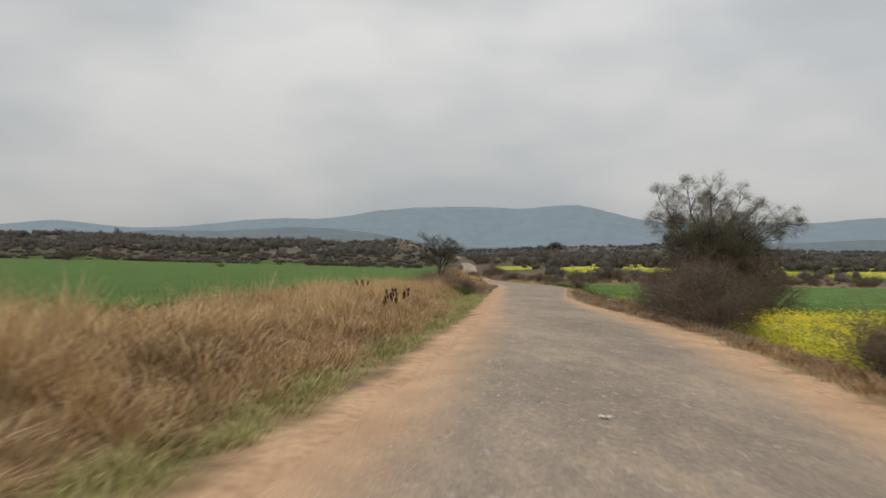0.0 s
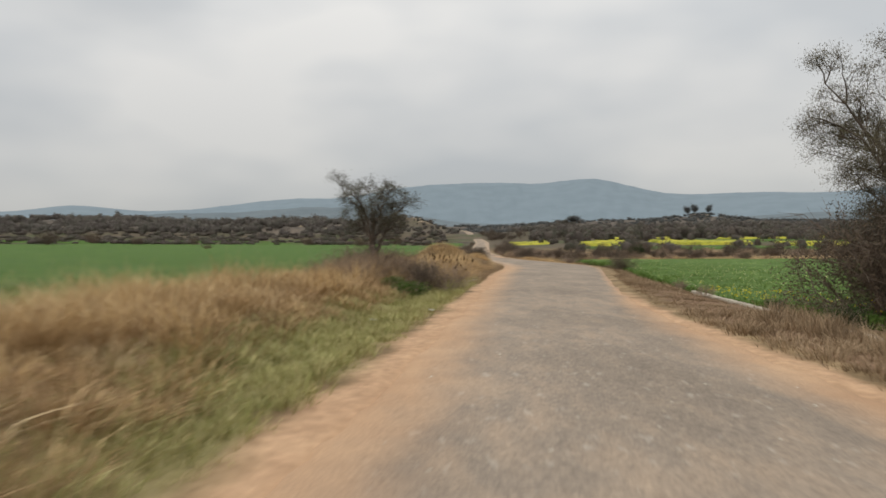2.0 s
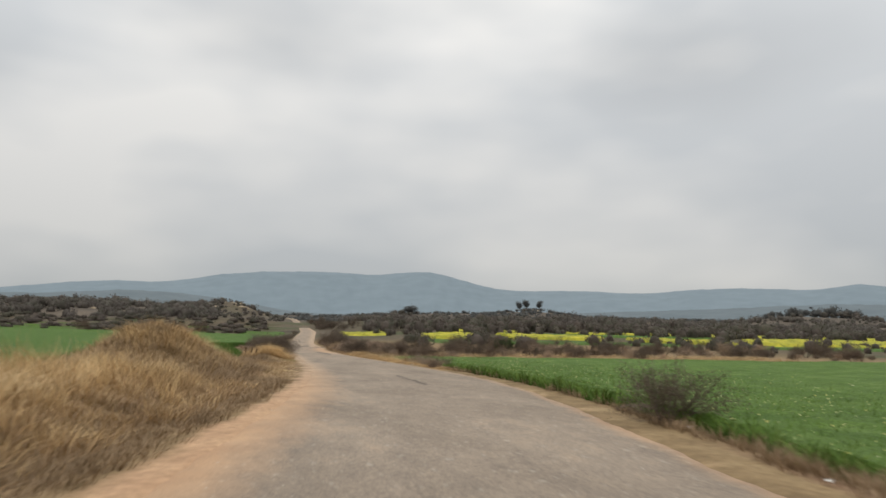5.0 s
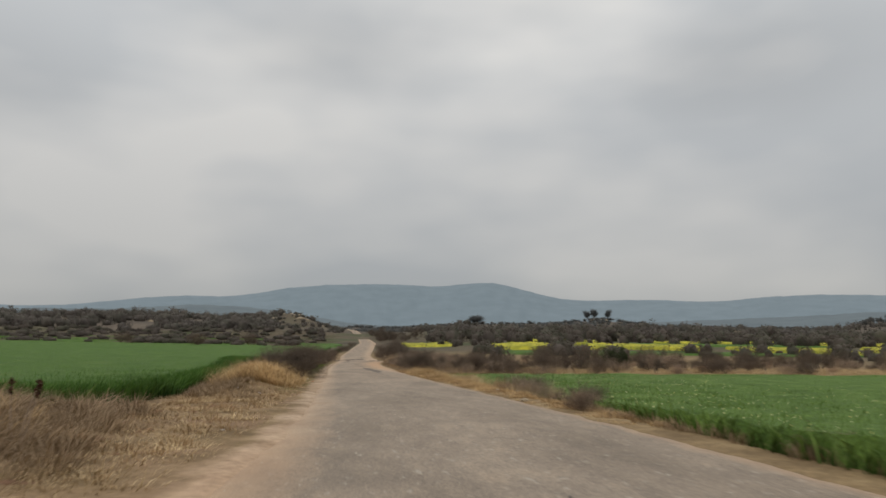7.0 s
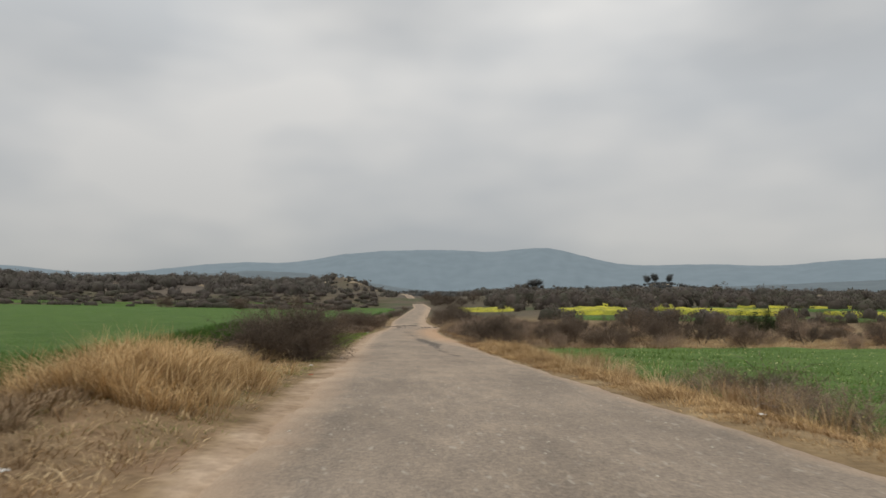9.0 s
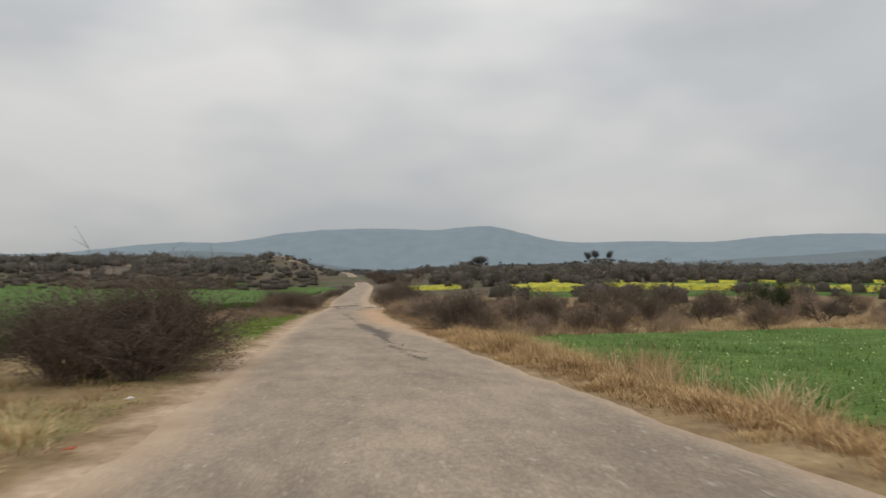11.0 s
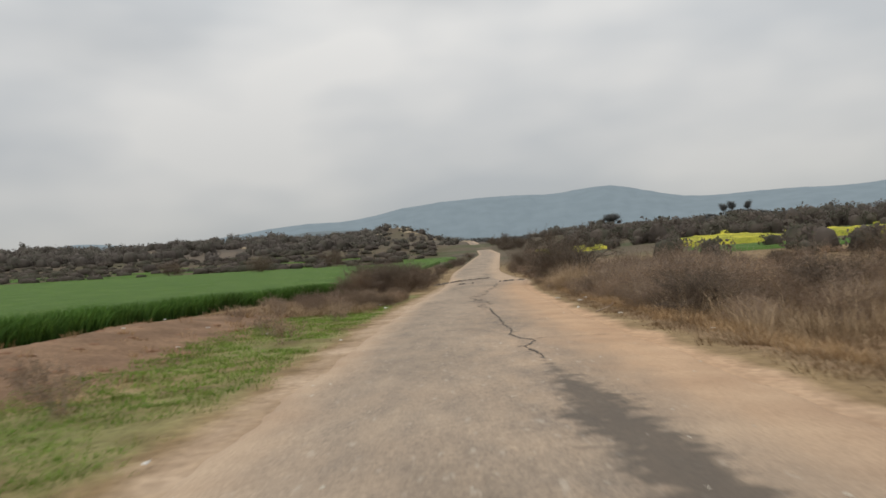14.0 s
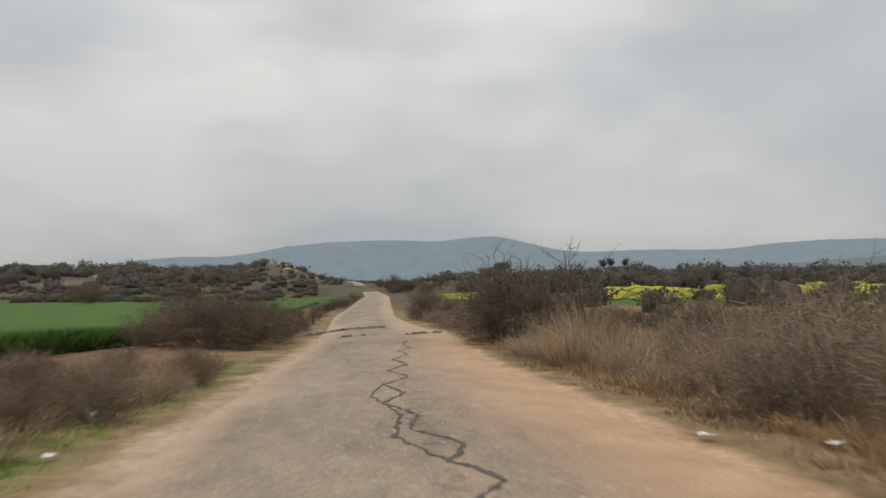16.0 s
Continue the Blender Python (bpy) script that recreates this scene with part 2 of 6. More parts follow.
def plain_material(name, a, b, scale, rough=0.85, bump=0.0, fine=0.0):
    mat, nt, bsdf = node_material(name, rough)
    co = place_coords(nt)
    n1 = noise_node(nt, scale, 6, co)
    col = ramp_node(nt, n1, [(0.3, a), (0.7, b)])
    n2 = noise_node(nt, fine or scale * 9, 3, co)
    col = mix_node(nt, 1.0, col, ramp_node(nt, n2, [(0.3, (0.8, 0.8, 0.8)), (0.7, (1.15, 1.15, 1.15))]), "MULTIPLY")
    nt.links.new(col, bsdf.inputs["Base Color"])
    if bump:
        bump_node(nt, bsdf, n2, 0.6, bump)
    return mat


SAND = ((0.42, 0.262, 0.155), (0.54, 0.355, 0.215))
BUFF = ((0.38, 0.27, 0.185), (0.48, 0.365, 0.26))


def ground_material():
    mat, nt, bsdf = node_material("earth", 0.95)
    co = world_coords(nt)
    fine, mid, wide = noise_node(nt, 9.0, 5, co), noise_node(nt, 0.9, 4, co), noise_node(nt, 0.05, 4, co)
    dry = ramp_node(nt, mid, [(0.3, (0.17, 0.115, 0.06)), (0.55, (0.27, 0.19, 0.10)), (0.75, (0.36, 0.27, 0.15))])
    scrub = ramp_node(nt, wide, [(0.32, (0.095, 0.077, 0.054)), (0.45, (0.125, 0.10, 0.068)), (0.55, (0.095, 0.087, 0.05)), (0.68, (0.075, 0.088, 0.04))])
    thicket = ramp_node(nt, wide, [(0.4, (0.10, 0.084, 0.068)), (0.62, (0.15, 0.122, 0.094))])
    col = mix_node(nt, attribute_node(nt, "far"), dry, mix_node(nt, attribute_node(nt, "hill"), scrub, thicket))
    soil = ramp_node(nt, mid, [(0.3, (0.145, 0.088, 0.053)), (0.7, (0.265, 0.168, 0.102))])
    sand = ramp_node(nt, mid, [(0.3, SAND[0]), (0.7, SAND[1])])
    lawn = ramp_node(nt, mid, [(0.3, (0.10, 0.145, 0.035)), (0.5, (0.17, 0.195, 0.065)), (0.7, (0.27, 0.23, 0.11))])

    def over(colour, key, top):
        ragged = math_node(nt, "ADD", attribute_node(nt, key), math_node(nt, "MULTIPLY", math_node(nt, "SUBTRACT", mid, 0.5), 0.9))
        return mix_node(nt, ramp_node(nt, ragged, [(0.26, (0, 0, 0)), (0.74, (1, 1, 1))]), colour, top)

    col = over(col, "soil", soil)
    col = over(col, "lawn", lawn)
    buff = ramp_node(nt, mid, [(0.3, BUFF[0]), (0.7, BUFF[1])])
    col = over(col, "sand", mix_node(nt, attribute_node(nt, "buff"), sand, buff))
    grain = ramp_node(nt, fine, [(0.25, (0.72, 0.70, 0.68)), (0.75, (1.2, 1.2, 1.2))])
    nt.links.new(mix_node(nt, 1.0, col, grain, "MULTIPLY"), bsdf.inputs["Base Color"])
    bump_node(nt, bsdf, fine, 0.7, 0.05)
    return mat


def road_material():
    mat, nt, bsdf = node_material("worn_asphalt", 0.85)
    co = world_coords(nt)
    stretch = nt.nodes.new("ShaderNodeMapping")
    stretch.inputs["Scale"].default_value = (1.0, 0.35, 1.0)
    nt.links.new(co, stretch.inputs["Vector"])
    wide, mid = noise_node(nt, 0.55, 5, stretch.outputs["Vector"]), noise_node(nt, 3.2, 4, stretch.outputs["Vector"])
    fine = noise_node(nt, 42.0, 3, co)
    col = ramp_node(nt, wide, [(0.3, (0.218, 0.177, 0.137)), (0.55, (0.282, 0.229, 0.178)), (0.75, (0.338, 0.275, 0.212))])
    col = mix_node(nt, 1.0, col, ramp_node(nt, mid, [(0.3, (0.86, 0.86, 0.87)), (0.7, (1.1, 1.09, 1.07))]), "MULTIPLY")
    col = mix_node(nt, 1.0, col, ramp_node(nt, fine, [(0.3, (0.74, 0.74, 0.74)), (0.5, (1, 1, 1)), (0.72, (1.3, 1.28, 1.25))]), "MULTIPLY")
    grit = noise_node(nt, 15.0, 3, co)
    col = mix_node(nt, 1.0, col, ramp_node(nt, grit, [(0.32, (0.83, 0.83, 0.83)), (0.5, (1, 1, 1)), (0.68, (1.18, 1.17, 1.15))]), "MULTIPLY")
    # rows of exposed pale chippings
    chips = ramp_node(nt, noise_node(nt, 10.0, 3, stretch.outputs["Vector"]), [(0.62, (0, 0, 0)), (0.70, (1, 1, 1))])
    col = mix_node(nt, math_node(nt, "MULTIPLY", chips, 0.5), col, (0.46, 0.41, 0.34))
    speck = math_node(nt, "ADD", math_node(nt, "SUBTRACT", mid, 0.5), math_node(nt, "SUBTRACT", wide, 0.5))
    ragged = math_node(nt, "ADD", attribute_node(nt, "dust"), math_node(nt, "MULTIPLY", speck, 0.55))
    sand = ramp_node(nt, noise_node(nt, 0.9, 4, co), [(0.3, SAND[0]), (0.7, SAND[1])])
    buff = ramp_node(nt, noise_node(nt, 0.9, 4, co), [(0.3, BUFF[0]), (0.7, BUFF[1])])
    sand = mix_node(nt, attribute_node(nt, "buff"), sand, buff)
    sand = mix_node(nt, 1.0, sand, ramp_node(nt, fine, [(0.25, (0.75, 0.74, 0.72)), (0.75, (1.18, 1.18, 1.18))]), "MULTIPLY")
    col = mix_node(nt, ramp_node(nt, ragged, [(0.08, (0, 0, 0)), (0.95, (1, 1, 1))]), col, sand)
    blot = math_node(nt, "ADD", math_node(nt, "MULTIPLY", attribute_node(nt, "stain"), 1.05), math_node(nt, "MULTIPLY", math_node(nt, "SUBTRACT", noise_node(nt, 5.0, 6, co), 0.5), 1.7))
    col = mix_node(nt, ramp_node(nt, blot, [(0.30, (0, 0, 0)), (0.78, (0.8, 0.8, 0.8))]), col, (0.085, 0.072, 0.06))
    nt.links.new(col, bsdf.inputs["Base Color"])
    bump_node(nt, bsdf, fine, 0.5, 0.012)
    return mat


def crop_material(name, a, b, c, patch=0.35):
    mat, nt, bsdf = node_material(name, 0.8)
    co = world_coords(nt)
    fine, mid = noise_node(nt, 14.0, 4, co), noise_node(nt, patch, 4, co)
    col = ramp_node(nt, mid, [(0.3, a), (0.55, b), (0.75, c)])
    nt.links.new(mix_node(nt, 1.0, col, ramp_node(nt, fine, [(0.3, (0.5, 0.5, 0.5)), (0.65, (1.25, 1.25, 1.2))]), "MULTIPLY"), bsdf.inputs["Base Color"])
    bump_node(nt, bsdf, fine, 1.0, 0.12)
    return mat


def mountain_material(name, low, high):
    """Wooded slopes as a backdrop, with miles of haze painted into the base colour."""
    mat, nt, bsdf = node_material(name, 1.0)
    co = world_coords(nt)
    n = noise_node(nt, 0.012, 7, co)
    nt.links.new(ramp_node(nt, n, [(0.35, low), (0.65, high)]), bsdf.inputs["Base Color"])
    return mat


EARTH, ASPHALT = ground_material(), road_material()
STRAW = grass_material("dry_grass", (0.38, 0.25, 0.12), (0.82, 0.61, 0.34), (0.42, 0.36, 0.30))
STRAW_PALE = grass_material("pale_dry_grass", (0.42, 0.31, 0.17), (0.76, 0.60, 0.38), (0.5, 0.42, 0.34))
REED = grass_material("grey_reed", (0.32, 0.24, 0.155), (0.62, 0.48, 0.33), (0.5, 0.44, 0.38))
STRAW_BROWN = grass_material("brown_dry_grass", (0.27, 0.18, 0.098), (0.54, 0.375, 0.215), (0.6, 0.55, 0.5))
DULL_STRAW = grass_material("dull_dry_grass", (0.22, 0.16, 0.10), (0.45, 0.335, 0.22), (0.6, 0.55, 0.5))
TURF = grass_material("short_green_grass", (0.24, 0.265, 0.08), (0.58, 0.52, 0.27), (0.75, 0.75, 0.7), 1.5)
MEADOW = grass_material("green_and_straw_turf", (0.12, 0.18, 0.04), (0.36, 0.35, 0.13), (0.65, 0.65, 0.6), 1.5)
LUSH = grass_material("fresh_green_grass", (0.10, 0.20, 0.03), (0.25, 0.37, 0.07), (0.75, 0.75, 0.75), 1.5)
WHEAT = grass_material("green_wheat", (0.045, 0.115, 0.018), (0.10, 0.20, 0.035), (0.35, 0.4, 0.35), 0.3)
LEAFY = grass_material("green_leaf_crop", (0.065, 0.13, 0.02), (0.15, 0.235, 0.05), (0.4, 0.45, 0.4), 0.3)
WHEAT_TOP = crop_material("green_wheat_top", (0.064, 0.132, 0.02), (0.085, 0.16, 0.026), (0.11, 0.18, 0.035))
LEAFY_TOP = crop_material("green_leaf_crop_top", (0.075, 0.14, 0.024), (0.11, 0.19, 0.035), (0.155, 0.235, 0.055), 0.5)
MUSTARD_TOP = crop_material("mustard_top", (0.20, 0.23, 0.03), (0.46, 0.43, 0.045), (0.66, 0.58, 0.05), 0.3)
MUSTARD_BLOOM = leaf_material("mustard_bloom", (0.62, 0.50, 0.02), (0.82, 0.70, 0.06))
PALE_BLOOM = leaf_material("pale_bloom", (0.62, 0.60, 0.22), (0.80, 0.80, 0.55))
BARK = plain_material("grey_brown_bark", (0.07, 0.055, 0.042), (0.15, 0.12, 0.095), 6.0, 0.9, 0.01)
TWIG = plain_material("dry_twigs", (0.23, 0.17, 0.125), (0.42, 0.325, 0.25), 3.0)
TREE_LEAF = leaf_material("thorn_tree_leaf", (0.085, 0.08, 0.052), (0.21, 0.19, 0.13))
BROWN_LEAF = leaf_material("brown_shrub_leaf", (0.25, 0.18, 0.12), (0.50, 0.375, 0.26))
RUSSET_LEAF = leaf_material("russet_shrub_leaf", (0.14, 0.10, 0.07), (0.28, 0.205, 0.145))
DULL_LEAF = leaf_material("dull_shrub_leaf", (0.095, 0.075, 0.057), (0.205, 0.16, 0.12))
MID_TWIG = plain_material("brown_twigs", (0.16, 0.118, 0.085), (0.30, 0.225, 0.17), 3.0)
DARK_TWIG = plain_material("dark_twigs", (0.12, 0.092, 0.072), (0.23, 0.178, 0.138), 3.0)
HERB_LEAF = leaf_material("bright_herb_leaf", (0.06, 0.12, 0.025), (0.16, 0.25, 0.07))
GREEN_LEAF = leaf_material("dark_green_leaf", (0.03, 0.05, 0.018), (0.075, 0.10, 0.04))
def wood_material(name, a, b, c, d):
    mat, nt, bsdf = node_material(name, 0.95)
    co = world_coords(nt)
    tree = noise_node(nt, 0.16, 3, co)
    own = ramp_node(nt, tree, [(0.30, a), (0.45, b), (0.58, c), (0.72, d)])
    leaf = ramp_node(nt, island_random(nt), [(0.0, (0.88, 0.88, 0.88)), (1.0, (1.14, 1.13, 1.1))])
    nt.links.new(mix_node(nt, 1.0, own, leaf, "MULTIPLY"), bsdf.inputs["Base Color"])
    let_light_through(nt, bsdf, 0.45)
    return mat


MID_LEAF = wood_material("mid_wood_leaf", (0.12, 0.102, 0.09), (0.17, 0.143, 0.124), (0.125, 0.123, 0.092), (0.19, 0.16, 0.136))
# leaf colours paled and greyed to carry the haze of distance
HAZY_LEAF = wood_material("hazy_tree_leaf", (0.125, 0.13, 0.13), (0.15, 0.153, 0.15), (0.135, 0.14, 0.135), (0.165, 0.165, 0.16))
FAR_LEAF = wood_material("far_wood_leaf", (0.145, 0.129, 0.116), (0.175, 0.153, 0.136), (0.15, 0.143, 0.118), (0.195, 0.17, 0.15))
SEED = plain_material("dark_seed_heads", (0.035, 0.018, 0.01), (0.09, 0.045, 0.022), 30.0)
ROCK = plain_material("tan_rock", (0.26, 0.205, 0.14), (0.46, 0.38, 0.27), 0.8, 0.9, 0.05)
DARK_ROCK = plain_material("dark_rock", (0.07, 0.06, 0.05), (0.16, 0.135, 0.11), 1.2, 0.9, 0.03)
LIMEWASH = plain_material("weathered_limewash", (0.36, 0.31, 0.24), (0.56, 0.50, 0.41), 2.5, 0.9, 0.01)
LITTER = plain_material("white_litter", (0.62, 0.60, 0.56), (0.80, 0.79, 0.76), 12.0, 0.6)
RED_LITTER = plain_material("red_litter", (0.45, 0.10, 0.05), (0.60, 0.22, 0.12), 12.0, 0.6)
TAR_AND_SHADOW = plain_material("tar_damp_dirt_and_shadow", (0.075, 0.062, 0.05), (0.15, 0.125, 0.105), 4.0, 0.8, 0.01)
STONE_CHIP = plain_material("pale_chip", (0.42, 0.37, 0.29), (0.6, 0.55, 0.46), 9.0)

# ---------------- ground ----------------
EAST_OF_WHEAT = [(-60, -22), (-20, -14), (0, -9.5), (20, -6.6), (40, -3), (60, 1), (75, 1.0), (89, 1.0), (95.5, 6.3), (103, 6.6), (115, 6.0), (125, 5.2), (140, 3.4),
                 (150, 2.3), (158, 1.8), (165, 2.2), (180, 5.2), (200, 7.6), (225, 9.5), (262, 12.5)]
WEST_OF_GREENS = [(27, 17.5), (34, 14.5), (44, 12.9), (50, 12.9), (56, 14.0), (64, 15.3), (70, 16.2), (78, 17.3), (90, 18.0), (100, 19.0), (110, 19.6), (120, 19.3), (131, 19.6)]

u_near = np.arange(-13, 13.01, 0.33)
u_far = 13 + np.cumsum(0.45 * 1.145 ** np.arange(46))
u_all = np.concatenate([-u_far[::-1], u_near, u_far])
y_near = np.arange(-24, 214, 0.5)
y_mid = np.arange(214, 430, 1.3)
y_far = y_mid[-1] + np.cumsum(1.6 * 1.06 ** np.arange(82))
y_back = -24 - np.cumsum(1.0 * 1.2 ** np.arange(34))
y_all = np.concatenate([y_back[::-1], y_near, y_mid, y_far])
U, Y = np.meshgrid(u_all, y_all)
X = U + (left_edge(Y) + right_edge(Y)) / 2
Z = ground_z(X, Y)
ul, ur = left_edge(Y) - X, X - right_edge(Y)
edge_wave = ripple(X, Y, 1.5, 4.0) * 0.18
sand = np.maximum((1 - smooth(0.2, 0.85, ul + edge_wave)) * (1 - smooth(76, 96, Y) * 0.35),
                  0) * (ur < 1.5) * np.where(ur > 0, 1 - smooth(0.15, 0.75, ur + edge_wave), 1)
sand = sand * np.where(ur > -2, 1 - 0.75 * smooth(36, 48, Y) * (1 - smooth(122, 134, Y)), 1)
sand = sand * (1 - 0.75 * smooth(165, 220, Y)) * (1 - smooth(410, 426, Y))
sand = np.maximum(sand, (1 - 0.75 * smooth(165, 220, Y)) * (1 - smooth(410, 426, Y)) * (ur > -3) * (1 - smooth(0.15, 0.8, ur + edge_wave)) * smooth(118, 132, Y) * (ur > -2.5))
lawn = (1 - smooth(1.6, 2.4, ul + 0.9 * (1 - smooth(12, 24, Y)) - 1.0 * smooth(26, 30, Y) * (1 - smooth(48, 55, Y)) + edge_wave * 2)) * smooth(0.5, 0.9, ul) * (1 - smooth(50, 60, Y)) * (0.55 + 0.25 * ripple(X, Y, 4.0, 1.5))
lawn = np.maximum(lawn, (0.40 + 0.15 * smooth(126, 134, Y) + 0.3 * ripple(X, Y, 3.5, 2.5)) * smooth(0.4, 0.9, ul) * (1 - smooth(2.8, 4.4, ul + edge_wave * 3)) * smooth(99, 107, Y) * (1 - smooth(168, 180, Y)))
soil = smooth(2.6, 3.6, ul) * (1 - smooth(7.5, 9, ul)) * smooth(122, 134, Y) * (1 - smooth(172, 190, Y))
soil = np.maximum(soil, (0.45 + 0.2 * ripple(X, Y, 2.0, 7.0)) * (ul > 0.5) * (1 - smooth(5, 7, ul)) * smooth(70, 78, Y) * (1 - smooth(104, 112, Y)))
soil = np.maximum(soil, 0.7 * smooth(0.6, 1.0, ur) * (1 - smooth(2.5, 3.5, ur)) * (1 - smooth(60, 70, Y)))
soil = np.maximum(soil, 0.55 * smooth(1.4, 2.2, ul) * (1 - smooth(3, 5, ul)) * (1 - smooth(70, 76, Y)))
soil = np.maximum(soil, 0.6 * smooth(0.7, 1.3, ur) * (1 - smooth(8, 14, ur)) * smooth(134, 142, Y) * (1 - smooth(190, 205, Y)))
far = np.maximum(smooth(215, 262, Y), smooth(60, 140, np.abs(U)))
ground = new("ground", fast_mesh("ground", np.stack([X, Y, Z], 2).reshape(-1, 3), grid_faces(*X.shape), EARTH,
                                 [(k, v.ravel()) for k, v in (("sand", sand), ("lawn", lawn), ("soil", soil), ("far", far), ("hill", smooth(372, 400, Y) * (1 - 0.95 * mound(X, Y, -2, 438, 18, 36))), ("buff", smooth(66, 100, Y) * (1 - 0.8 * smooth(130, 144, Y) * (1 - smooth(172, 195, Y)) * (ur > -4))))]))
tagged(ground, "dry brown earth with sandy orange verges and green patches", "ground", kind="structure")

# ---------------- road ----------------
y_road = np.concatenate([np.arange(-45, -4, 0.5), np.arange(-4, 214, 0.2), np.arange(214, 410, 1.5)])
side = np.linspace(0, 1, 49)
S, YR = np.meshgrid(side, y_road)
rag = 0.10 * ripple(YR * 1.1, YR * 0.7, 1.7, 1.0) + 0.04 * ripple(YR * 2.0, YR, 0.45, 2.0)
xl, xr = left_edge(YR) + rag - 0.1, right_edge(YR) + 0.1 + 0.10 * ripple(YR, YR * 1.2, 1.6, 5.0)
XR = xl + (xr - xl) * S
ZR = rise(YR) - 0.03 + 0.045 * (1 - (2 * S - 1) ** 2) + 0.006 * ripple(XR, YR, 0.9, 3.0)
dip = mound(XR, YR, 14, 196, 30, 3.0)
ZR = ZR - 0.05 * dip
ZR[:, 0] -= 0.07
ZR[:, -1] -= 0.07
wide_right = smooth(124, 140, YR)
dust = np.maximum(1 - smooth(-0.03, 0.27 - 0.10 * smooth(70, 100, YR), S), 1 - smooth(-0.03, 0.25 - 0.15 * smooth(34, 47, YR) + 0.33 * wide_right, 1 - S))
dust = np.clip(dust + 1.3 * mound(XR, YR, 14, 196, 30, 5) * (np.abs(S - 0.45) > 0.25) + 0.05 * smooth(110, 160, YR) + 0.09 * (1 - smooth(48, 62, YR)) + 0.20 * smooth(98, 118, YR), 0, 1)
stain_x = np.interp(YR, [60, 77, 83, 118, 124, 130, 134, 141, 152, 157, 163, 170, 177, 190], [13.2, 13.2, 13.4, 14.8, 14.5, 14.85, 14.6, 14.45, 14.3, 14.4, 14.75, 15.5, 16.3, 17.2])
stain_w = 0.10 + 0.27 * smooth(126, 129, YR) * (1 - smooth(137, 141, YR)) + 0.06 * smooth(152, 156, YR) * (1 - smooth(161, 166, YR))
stain = np.exp(-((XR - stain_x - 0.12 * ripple(YR, YR * 2, 0.9, 3.0)) / stain_w) ** 2)
stain = stain * (1 - 0.6 * smooth(137, 141, YR)) * (1 - 0.35 * smooth(110, 112, YR) * (1 - smooth(125, 128, YR))) * np.maximum(np.maximum(smooth(117, 119, YR) * (1 - smooth(185, 190, YR)), smooth(76, 77, YR) * (1 - smooth(82, 84, YR))), 0)
road = new("road", fast_mesh("road", np.stack([XR, YR, ZR], 2).reshape(-1, 3), grid_faces(*XR.shape), ASPHALT, [("dust", dust.ravel()), ("stain", stain.ravel()), ("buff", (smooth(66, 100, YR) * (1 - 0.8 * smooth(130, 144, YR) * (1 - smooth(172, 195, YR)) * smooth(0.3, 0.6, S))).ravel())]))
tagged(road, "narrow worn grey asphalt country road with dusty edges", "road", kind="structure")


def road_z(x, y):
    s = (x - left_edge(y)) / (right_edge(y) - left_edge(y))
    return rise(y) - 0.03 + 0.045 * (1 - (2 * s - 1) ** 2) + 0.006 * ripple(x, y, 0.9, 3.0)


def crack(knots, width, seed, rough=0.03, label="dark tar-filled crack in the asphalt", lip=0.0):
    """A tar-dark wandering crack through the knots, laid on the road as a ragged strip."""
    k = np.array(knots, float)
    run = np.concatenate([[0], np.cumsum(np.hypot(*np.diff(k, axis=0).T))])
    d = np.arange(0, run[-1], 0.06)
    r = np.random.default_rng(seed)
    jig = np.cumsum(r.normal(0, 0.022, (len(d), 2)), 0)
    jig = jig - np.linspace(0, 1, len(d))[:, None] * jig[-1]
    wob = rough * np.stack([ripple(d * 3, d, 0.55, seed), ripple(d, d * 3, 0.55, seed + 2)], 1)
    mid = np.stack([np.interp(d, run, k[:, 0]), np.interp(d, run, k[:, 1])], 1) + wob + 0.5 * jig
    head = np.gradient(mid, axis=0)
    head /= np.maximum(np.linalg.norm(head, axis=1, keepdims=True), 1e-6)
    out = np.stack([-head[:, 1], head[:, 0]], 1)
    half = np.clip(width * (0.6 + 0.55 * ripple(d * 3, d * 1.7, 0.5, seed + 1)) + r.normal(0, 0.006, len(d)), 0.004, 1)
    q = np.linspace(-1, 1, 5)
    P = mid[:, None] + out[:, None] * (half[:, None] * q)[:, :, None] + r.normal(0, 0.004, (len(d), 5, 2))
    ZZ = road_z(P[..., 0], P[..., 1]) + 0.008 + lip * (1 - q ** 2) * np.clip(0.5 + ripple(d * 2, d, 0.9, seed), 0.1, 1)[:, None]
    ob = new("crack", fast_mesh("crack", np.concatenate([P, ZZ[..., None]], 2).reshape(-1, 3), grid_faces(len(d), 5), TAR_AND_SHADOW))
    ob.parent = road
    return tagged(ob, label)


crack([(15.1, 120.6), (14.9, 121.3), (14.67, 121.8), (14.49, 122.15), (14.58, 122.65), (14.82, 122.97), (14.95, 123.7), (14.6, 124.4), (14.64, 126.2), (14.6, 128.0)], 0.034, 3)
crack([(14.75, 118.5), (14.95, 118.9), (14.7, 119.4), (14.8, 119.8)], 0.05, 4)
crack([(14.51, 140.9), (14.48, 141.9), (14.46, 142.6), (14.66, 143.5), (14.5, 143.9), (14.34, 144.6), (14.44, 146.0), (14.36, 147.2), (14.34, 147.8), (14.4, 148.9), (14.44, 150.5)], 0.022, 5)
crack([(14.5, 143.55), (15.2, 143.65), (16.1, 143.8)], 0.016, 9)
